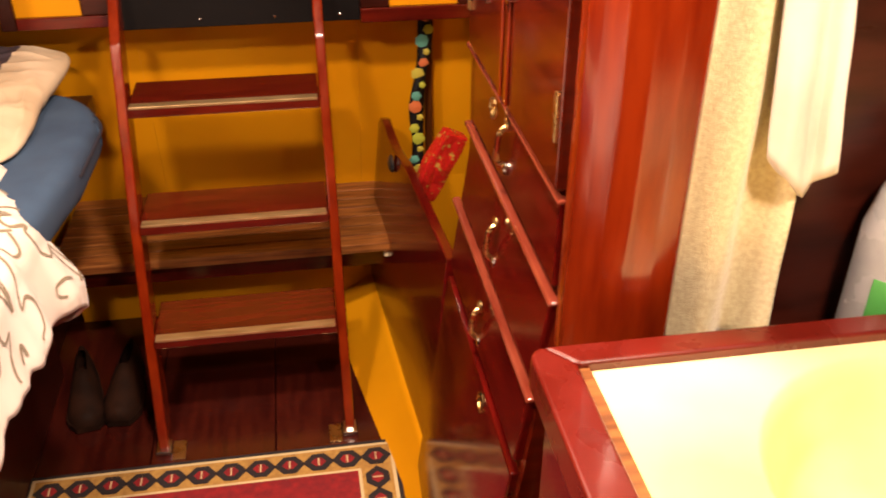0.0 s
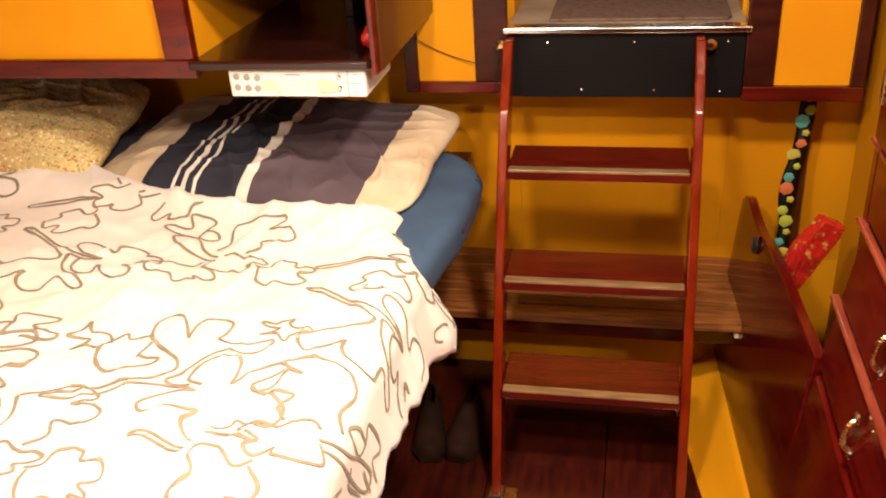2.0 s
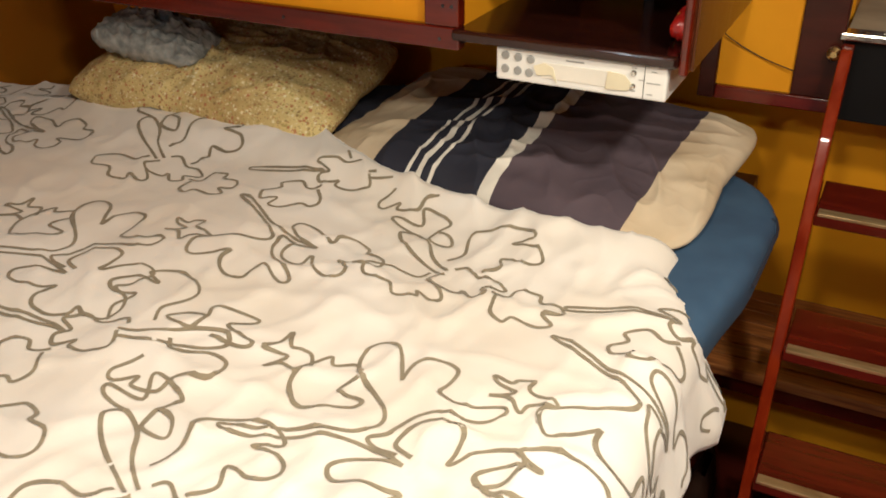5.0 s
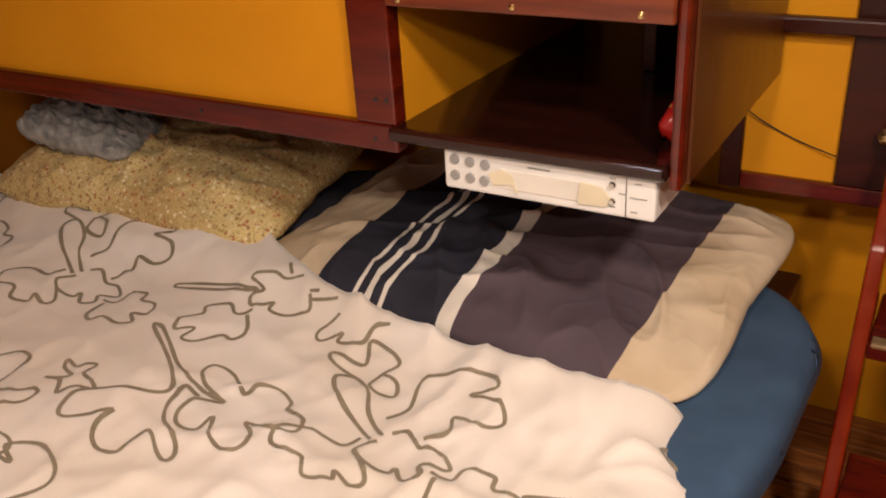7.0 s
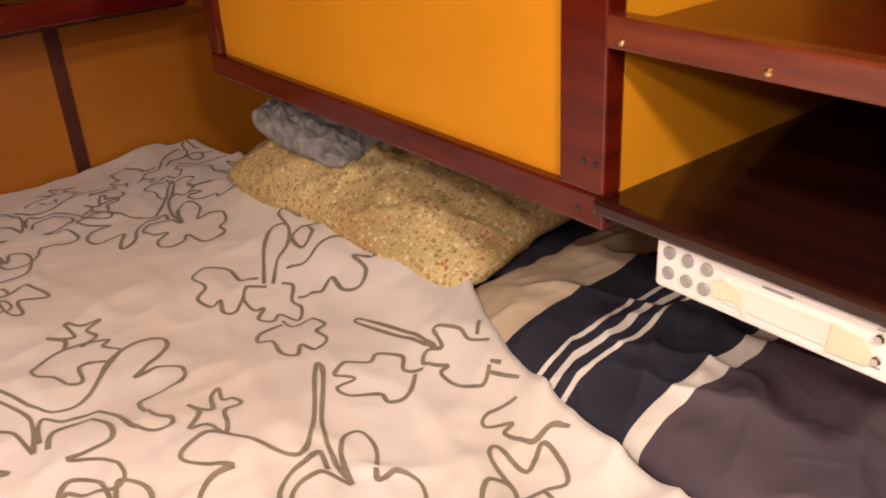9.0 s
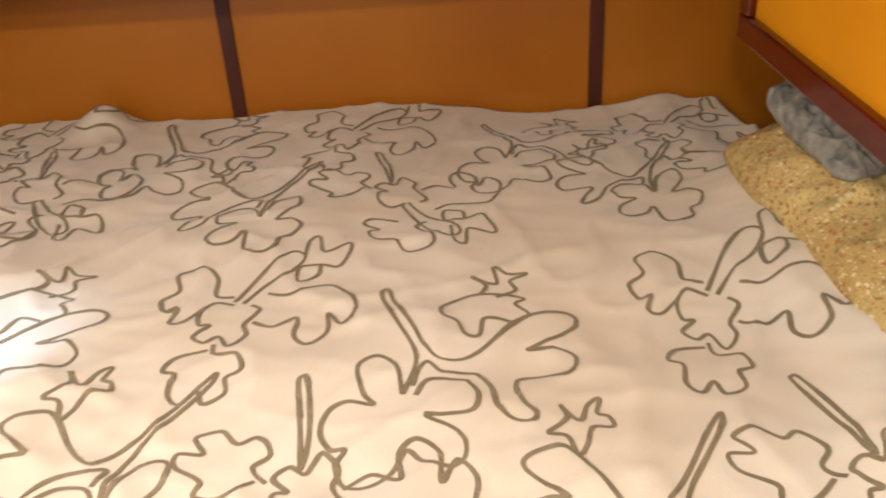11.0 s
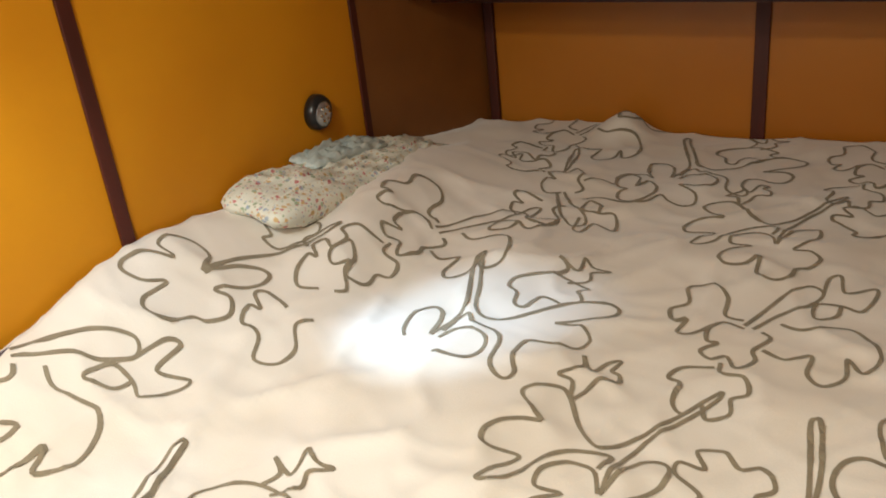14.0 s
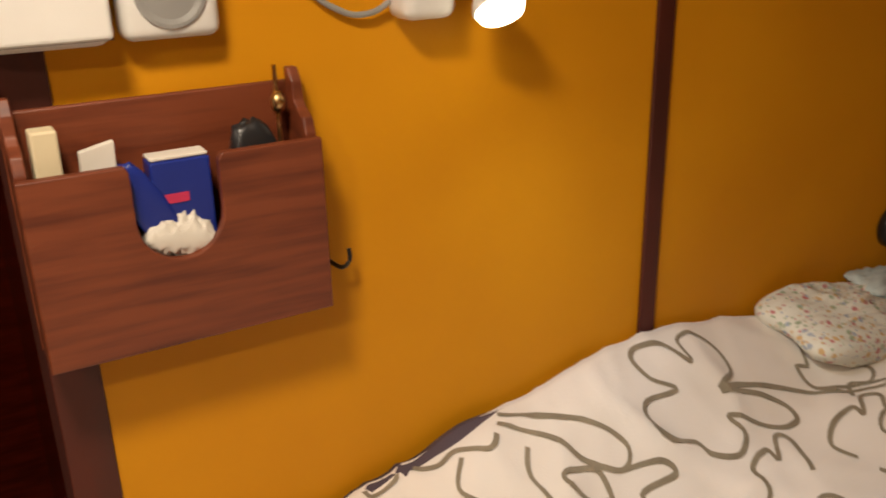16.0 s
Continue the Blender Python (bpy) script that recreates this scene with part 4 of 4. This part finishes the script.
for i, k in enumerate((0, 1, 2, 3, 0, 3, 1, 2, 0, 3, 1, 1, 3, 2, 3)):
    f = 0.04 + i * 0.064
    x, y, z = 0.318 - 0.045 * f + 0.006 * math.sin(f * 9), 2.209 - 0.10 * f, 0.835 - 0.42 * f
    part("flower_patch", lathe([(0.010 + 0.004 * (i * 7 % 3), 0), (0.009 + 0.004 * (i * 7 % 3), 0.002), (0.004, 0.004)], (x + 0.009 * math.sin(i * 2.3), y, z), (0, -1, 0), 5 + i % 3), PATCH[k], band)
bm = box(-0.033, 0.033, -0.020, 0.020, -0.090, 0.090, 0.004)
bmesh.ops.subdivide_edges(bm, edges=list(bm.edges), cuts=3, use_grid_fill=True)
for v in bm.verts:
    v.co += Vector((0.006 * wave(v.co.z * 30, v.co.y * 40, 1), 0.006 * wave(v.co.x * 40, v.co.z * 30, 2), 0.005 * wave(v.co.x * 50, v.co.y * 50, 3)))
    v.co.x *= 1.0 - 2.6 * max(0, v.co.z - 0.03)
bmesh.ops.transform(bm, matrix=pose(0.302, 1.90, 0.560, 6, 27, 12), verts=bm.verts)
tagged(part("red_wrapped_parcel", bm, RED_CLOTH), "red patterned gift-wrapped parcel in the locker", "parcel")

section = [(0.300, 0.8995), (0.290, 0.885), (0.288, 0.855), (0.295, 0.825), (0.310, 0.803), (0.335, 0.790), (0.365, 0.788), (0.395, 0.795), (0.405, 0.810), (0.405, 0.8995)]
tagged(part("corner_post", prism(section, "z", 0.0, 1.95, 0.004), RED_WOOD, None, "", True), "rounded varnished mahogany corner post", "post")
structure("wall_galley_back", box(0.4055, 1.19, 0.87, 0.8995, 0.0, 1.95), DARK_WOOD, "dark mahogany back of the galley recess", "wall")

COUNTER_EDGE = material("satin_red_mahogany", (0.125, 0.009, 0.005), 0.26, color2=(0.09, 0.006, 0.003), scale=5, stretch=(3, 3, 3), bump=0.06, coat=0.2)
counter = thing("galley_counter", (0.6, 0.45, 0), "mahogany galley counter with pale worktop and round basin", "counter")
part("body", box(0.235, 1.19, -0.3, 0.72, 0.0, 0.765), MAHOGANY, counter)
part("apron", box(0.235, 0.250, -0.3, 0.72, 0.7655, 0.8615), MAHOGANY_Y, counter)
part("edge", prism([(0.216, -0.3), (0.262, -0.3), (0.262, 0.7115), (0.232, 0.745), (0.222, 0.741), (0.216, 0.731)], "z", 0.862, 0.906, 0.004, 3), COUNTER_EDGE, counter)
part("edge", prism([(0.2625, 0.7118), (1.19, 0.7118), (1.19, 0.745), (0.2325, 0.745)], "z", 0.862, 0.9058, 0.004, 3), COUNTER_EDGE, counter)
part("inner_edge", box(0.2625, 0.276, -0.3, 0.7115, 0.862, 0.899, 0.002), BENCH_WOOD, counter, "light wooden inner edge")
bm = bmesh.new()
N = 48
ring_out, rings = [], []
cx, cy = 0.58, 0.50
for k in range(N):
    a = 2 * math.pi * k / N
    c, s = math.cos(a), math.sin(a)
    lim = min((0.60 if c > 0 else 0.304) / max(abs(c), 1e-6), (0.2115 if s > 0 else 0.8) / max(abs(s), 1e-6))
    ring_out.append(bm.verts.new((cx + lim * c, cy + lim * s, 0.893)))
for x, y in ((0.276, 0.7115), (1.18, 0.7115), (1.18, -0.3), (0.276, -0.3)):
    min(ring_out, key=lambda v: abs(math.remainder(math.atan2(v.co.y - cy, v.co.x - cx) - math.atan2(y - cy, x - cx), 2 * math.pi))).co = (x, y, 0.893)
prev = ring_out
for r, z in ((0.196, 0.893), (0.190, 0.889), (0.180, 0.870), (0.160, 0.82), (0.11, 0.785), (0.03, 0.775)):
    cur = [bm.verts.new((cx + r * math.cos(2 * math.pi * k / N), cy + r * math.sin(2 * math.pi * k / N), z)) for k in range(N)]
    for k in range(N):
        bm.faces.new((prev[k], prev[(k + 1) % N], cur[(k + 1) % N], cur[k]))
    prev = cur
bm.faces.new(prev)
part("worktop", bm, WORKTOP, counter, "pale yellow worktop with a round basin", True)

# hanging towel and cloth, bottle
def hanging(name, x0, x1, y, z0, z1, mat, label, category, folds, depth, skew=0.0, seed=0, hem=0.0):
    bm = bmesh.new()
    grid = []
    for i in range(41):
        f = i / 40
        col = []
        for j in range(31):
            g = j / 30
            xx = x0 + (x1 - x0) * (f * (0.80 + 0.20 * g) + 0.10 * (1 - g)) + skew * g
            yy = y + depth * math.sin(f * folds * math.pi + seed + 0.6 * g) * (0.6 + 0.4 * g) + 0.004 * wave(f * 6, g * 6, seed)
            col.append(bm.verts.new((xx, yy, z1 + (z0 + hem * abs(f - 0.6) - z1) * g)))
        grid.append(col)
    for i in range(40):
        for j in range(30):
            bm.faces.new((grid[i][j], grid[i + 1][j], grid[i + 1][j + 1], grid[i][j + 1]))
    ob = tagged(part(name, bm, mat, None, "", True), label, category)
    m = ob.modifiers.new("thickness", "SOLIDIFY")
    m.thickness = 0.006
    return ob


hanging("towel", 0.414, 0.550, 0.850, 0.80, 1.55, TOWEL, "cream terry towel hanging in the galley", "towel", 3.0, 0.016, 0.0, 1)
hanging("tea_towel", 0.446, 0.528, 0.822, 1.020, 1.55, WHITE_CLOTH, "white tea towel hanging over the terry towel", "towel", 2.4, 0.009, 0.05, 2, 0.09)
tagged(part("towel_rail", tube([(0.45, 0.86, 1.555), (0.80, 0.86, 1.555)], 0.008, 10), BRASS), "straight polished brass towel rail", "rail")
structure("wall_galley_ledge", box(0.4055, 1.19, 0.7455, 0.8695, 0.70, 0.779), DARK_WOOD, "mahogany ledge behind the worktop", "ledge")
CLOUDY = material("cloudy_plastic", (0.46, 0.48, 0.50), 0.25, color2=(0.34, 0.36, 0.38), scale=12, bump=0.1, bump_scale=30)
bottle = thing("bottle", (0.695, 0.806, 0.780), "cloudy grey-white plastic bottle with green label", "bottle")
part("shell", lathe([(0.052, 0.0), (0.060, 0.01), (0.060, 0.19), (0.050, 0.24), (0.030, 0.275), (0.018, 0.285), (0.018, 0.30)], (0.695, 0.806, 0.780), (0, 0, 1), 28), CLOUDY, bottle, "", True)
bm = bmesh.new()
arc = [[bm.verts.new((0.695 + r * math.cos(math.radians(-158 + 11 * k)), 0.806 + r * math.sin(math.radians(-158 + 11 * k)), z + 0.0015 * k)) for r, z in ((0.0601, 0.850), (0.0612, 0.851), (0.0612, 0.925), (0.0601, 0.926))] for k in range(12)]
for a, b in zip(arc, arc[1:]):
    for k in range(3):
        bm.faces.new((a[k], b[k], b[k + 1], a[k + 1]))
part("label", bm, GREEN, bottle, "green label", True)

# ---- bulkhead things ----
led = thing("puck_light", (-1.815, 0.0, 0.986), "round black battery light with small LEDs", "light")
body = part("body", lathe([(0.034, 0), (0.034, 0.012), (0.030, 0.020), (0.024, 0.022)], (-1.815, 0.001, 0.986), (0, 1, 0), 28), DARK_PLASTIC, led, "", True)
part("lens", lathe([(0.023, 0), (0.023, 0.003), (0.012, 0.006)], (-1.812, 0.0215, 0.984), (0, 1, 0), 24), LENS, body, "clear lens")
for k in range(7):
    a = k * 2 * math.pi / 6
    r = 0.013 if k < 6 else 0.0
    part("diode", lathe([(0.0035, 0), (0.0035, 0.003), (0.001, 0.0045)], (-1.812 + r * math.cos(a), 0.026, 0.984 + r * math.sin(a)), (0, 1, 0), 8), STEEL, body)

lampb = thing("reading_lamp", (-1.04, 0.0, 1.38), "white wall reading lamp, switched on, with grey cable", "lamp")
part("base", box(-1.016, -0.961, 0.0005, 0.045, 1.362, 1.44, 0.012, 4), WHITE_PLASTIC, lampb, "", True)
head = part("head", lathe([(0.014, -0.024), (0.024, -0.004), (0.026, 0.004), (0.024, 0.006)], (-1.048, 0.062, 1.374), (0.08, 0.62, -0.78), 24), WHITE_PLASTIC, lampb, "", True)
part("glass", lathe([(0.0238, 0.0062), (0.021, 0.012), (0.008, 0.016)], (-1.048, 0.062, 1.374), (0.08, 0.62, -0.78), 24), BULB, head, "glowing lamp glass", True)
part("arm", tube([(-1.010, 0.03, 1.41), (-1.035, 0.04, 1.415), (-1.048, 0.050, 1.400)], 0.006, 8), WHITE_PLASTIC, lampb)
part("cable", tube(spline([Vector((-0.97, 0.012, 1.385)), Vector((-0.945, 0.010, 1.370)), Vector((-0.915, 0.008, 1.372)), Vector((-0.88, 0.006, 1.40)), Vector((-0.87, 0.006, 1.46))], 6), 0.0028, 8), GREY_PLASTIC, lampb, "grey cable")

sock = thing("wall_socket", (-0.755, 0.0, 1.40), "white two-pin wall socket with round well", "socket")
sb = part("plate", box(-0.796, -0.716, 0.0005, 0.030, 1.364, 1.444, 0.010, 4), WHITE_PLASTIC, sock, "", True)
part("well", lathe([(0.029, 0.0), (0.029, 0.002), (0.026, 0.002), (0.022, 0.0002)], (-0.756, 0.0302, 1.402), (0, 1, 0), 28), GREY_PLASTIC, sb)
for dx in (-0.0095, 0.0095):
    part("contact", lathe([(0.0032, 0), (0.0032, 0.0016)], (-0.756 + dx, 0.0304, 1.400), (0, 1, 0), 10), DARK_PLASTIC if dx < 0 else BRASS, sb)
sw = thing("junction_box", (-0.655, 0.0, 1.42), "white surface mounted junction box with lid seam", "box")
jb = part("body", box(-0.708, -0.606, 0.0005, 0.038, 1.364, 1.47, 0.012, 4), WHITE_PLASTIC, sw, "", True)
part("lid", box(-0.706, -0.608, 0.0385, 0.048, 1.370, 1.468, 0.004, 3), WHITE_PLASTIC, jb)
part("seam", box(-0.7065, -0.6075, 0.0382, 0.0400, 1.3692, 1.4685), DARK_PLASTIC, jb)
tagged(part("coat_hook", tube(spline([Vector((-0.888, 0.001, 1.132)), Vector((-0.893, 0.018, 1.130)), Vector((-0.899, 0.024, 1.138)), Vector((-0.900, 0.022, 1.150))], 5), 0.0022, 8), DARK_PLASTIC), "small dark metal hook on the yellow bulkhead", "hook")

pk = thing("wall_pocket", (-0.74, 0.0, 1.11), "mahogany wall pocket with a cut-out front, full of small things", "wall pocket")
notch = [(-0.735 + 0.036 * math.cos(math.pi * k / 12), 1.226 - 0.037 * math.sin(math.pi * k / 12)) for k in range(13)]
front = [(-0.864, 1.112), (-0.616, 1.112), (-0.616, 1.274), (-0.696, 1.274)] + [(-0.699, 1.268)] + notch + [(-0.771, 1.268), (-0.774, 1.274), (-0.864, 1.274)]
part("front_board", prism(front, "y", 0.052, 0.061, 0.0015), POCKET_WOOD, pk)
part("back_board", box(-0.864, -0.616, 0.0038, 0.009, 1.112, 1.318, 0.002), POCKET_WOOD, pk)
side = [(0.0092, 1.112), (0.0515, 1.112), (0.0515, 1.276), (0.046, 1.290), (0.034, 1.296), (0.028, 1.302), (0.026, 1.318), (0.018, 1.330), (0.0092, 1.330)]
part("side_board", prism(side, "x", -0.863, -0.853, 0.0015), POCKET_WOOD, pk)
part("side_board", prism(side, "x", -0.627, -0.617, 0.0015), POCKET_WOOD, pk)
part("bottom_board", box(-0.8525, -0.6275, 0.0092, 0.0515, 1.113, 1.122), POCKET_WOOD, pk)
pack = thing("tissue_pack", (-0.745, 0.035, 1.1225), "dark blue packet with white top and pink label", "packet")
part("box", box(-0.768, -0.718, 0.022, 0.046, 1.1225, 1.270, 0.002), BLUE_PACK, pack)
part("top", box(-0.767, -0.719, 0.023, 0.045, 1.2705, 1.2735, 0.001), PAPER, pack, "white top edge")
part("label", box(-0.747, -0.727, 0.0462, 0.0470, 1.234, 1.242), PINK, pack, "pink label")
tagged(part("blue_foil_bag", cushion((-0.712, 0.043, 1.235), 0.034, 0.012, 0.075, 0, (0, 28), 3, 16, 4.0, 0.004), BLUE_PACK, None, "", True), "shiny crumpled blue foil bag", "bag")
tagged(part("crumpled_tissue", cushion((-0.735, 0.044, 1.203), 0.062, 0.024, 0.030, 0, (0, -10), 8, 40, 2.2, 0.003, (), 0.12, 0.006), PAPER, None, "", True), "crumpled white paper tissue", "tissue")
tagged(part("ivory_box", prism([(-0.652, 1.1225), (-0.630, 1.1225), (-0.634, 1.306), (-0.654, 1.306)], "y", 0.020, 0.042, 0.002), IVORY), "slim upright ivory cardboard box", "box")
tagged(part("folded_paper", prism([(-0.690, 1.1225), (-0.664, 1.1225), (-0.668, 1.284), (-0.696, 1.290)], "y", 0.026, 0.034, 0.001), PAPER), "folded sheet of white paper", "paper")
tagged(part("black_pouch", cushion((-0.815, 0.030, 1.252), 0.045, 0.026, 0.075, 0, (0, 12), 5, 16, 3.0, 0.004), DARK_PLASTIC, None, "", True), "small black leather pouch in the pocket", "pouch")
rod = thing("brass_spoon", (-0.838, 0.025, 1.1225), "thin brass rod with rounded end", "rod")
part("stem", tube([(-0.842, 0.022, 1.130), (-0.838, 0.026, 1.335)], 0.0022, 8), BRASS, rod)
part("knob", lathe([(0.002, 0), (0.006, 0.004), (0.007, 0.012), (0.003, 0.020)], (-0.839, 0.026, 1.292), (0, 0, 1), 12), BRASS, rod, "brass knob", True)

# ---- rug ----
rug = thing("rug", (-0.26, 1.0, 0), "red oriental rug with ochre border and dark diamonds", "rug")
X0, X1, Y0, Y1 = -0.675, 0.150, 0.40, 1.585
base = part("edge", box(X0, X1, Y0, Y1, -0.001, 0.0050), RUG_BLACK, rug, "dark bound edge")
part("outer_line", box(X0 + 0.010, X1 - 0.010, Y0 + 0.010, Y1 - 0.010, 0.004, 0.0060), RUG_CREAM, base, "cream outer line")
part("border", box(X0 + 0.018, X1 - 0.018, Y0 + 0.018, Y1 - 0.018, 0.005, 0.0070), RUG_GOLD, base, "ochre border")
part("inner_line", box(X0 + 0.088, X1 - 0.088, Y0 + 0.088, Y1 - 0.088, 0.006, 0.0078), RUG_CREAM, base, "cream inner line")
field = part("field", box(X0 + 0.095, X1 - 0.095, Y0 + 0.095, Y1 - 0.095, 0.007, 0.0086), RUG_RED, base, "deep red field")
spots = [(X0 + 0.053 + k * 0.0655, Y1 - 0.053, 0) for k in range(12)] + [(x, Y1 - 0.12 - k * 0.066, 90) for k in range(10) for x in (X0 + 0.053, X1 - 0.053)]
for x, y, turn in spots:
    m = pose(x, y, 0, 0, 0, turn)
    for r, mat, z in ((0.031, RUG_BLACK, 0.0078), (0.015, RUG_RED, 0.0086)):
        bm = prism([(r * 1.15, 0), (r * 0.45, r * 0.85), (-r * 0.45, r * 0.85), (-r * 1.15, 0), (-r * 0.45, -r * 0.85), (r * 0.45, -r * 0.85)], "z", 0.0065, z)
        bmesh.ops.transform(bm, matrix=m, verts=bm.verts)
        part("diamond", bm, mat, base)
    bm = box(-0.012, 0.012, -0.0016, 0.0016, 0.0080, 0.0090)
    bmesh.ops.transform(bm, matrix=m @ pose(0, 0, 0, 0, 0, 90), verts=bm.verts)
    part("dash", bm, RUG_CREAM, base)
rng = random.Random(3)
for k in range(22):
    x, y = rng.uniform(X0 + 0.14, X1 - 0.14), Y1 - 0.13 - rng.random() * 0.5
    w, a = rng.uniform(0.02, 0.05), rng.choice((30, -30, 0, 60))
    bm = prism([(-w, -0.006), (-w * 0.3, 0.004), (0, 0.016), (w * 0.3, 0.004), (w, -0.006), (0, 0.002)], "z", 0.0080, 0.0094)
    bmesh.ops.transform(bm, matrix=pose(x, y, 0, 0, 0, a), verts=bm.verts)
    part("figure", bm, RUG_BLACK, field)

# ---- floor boards ----
for k in range(4):
    x = -0.70 + k * 0.286
    part("board", box(x, x + 0.2835, -1.3, 2.195, -0.021, -0.002, 0.0015), FLOOR, bpy.data.objects["floor"])
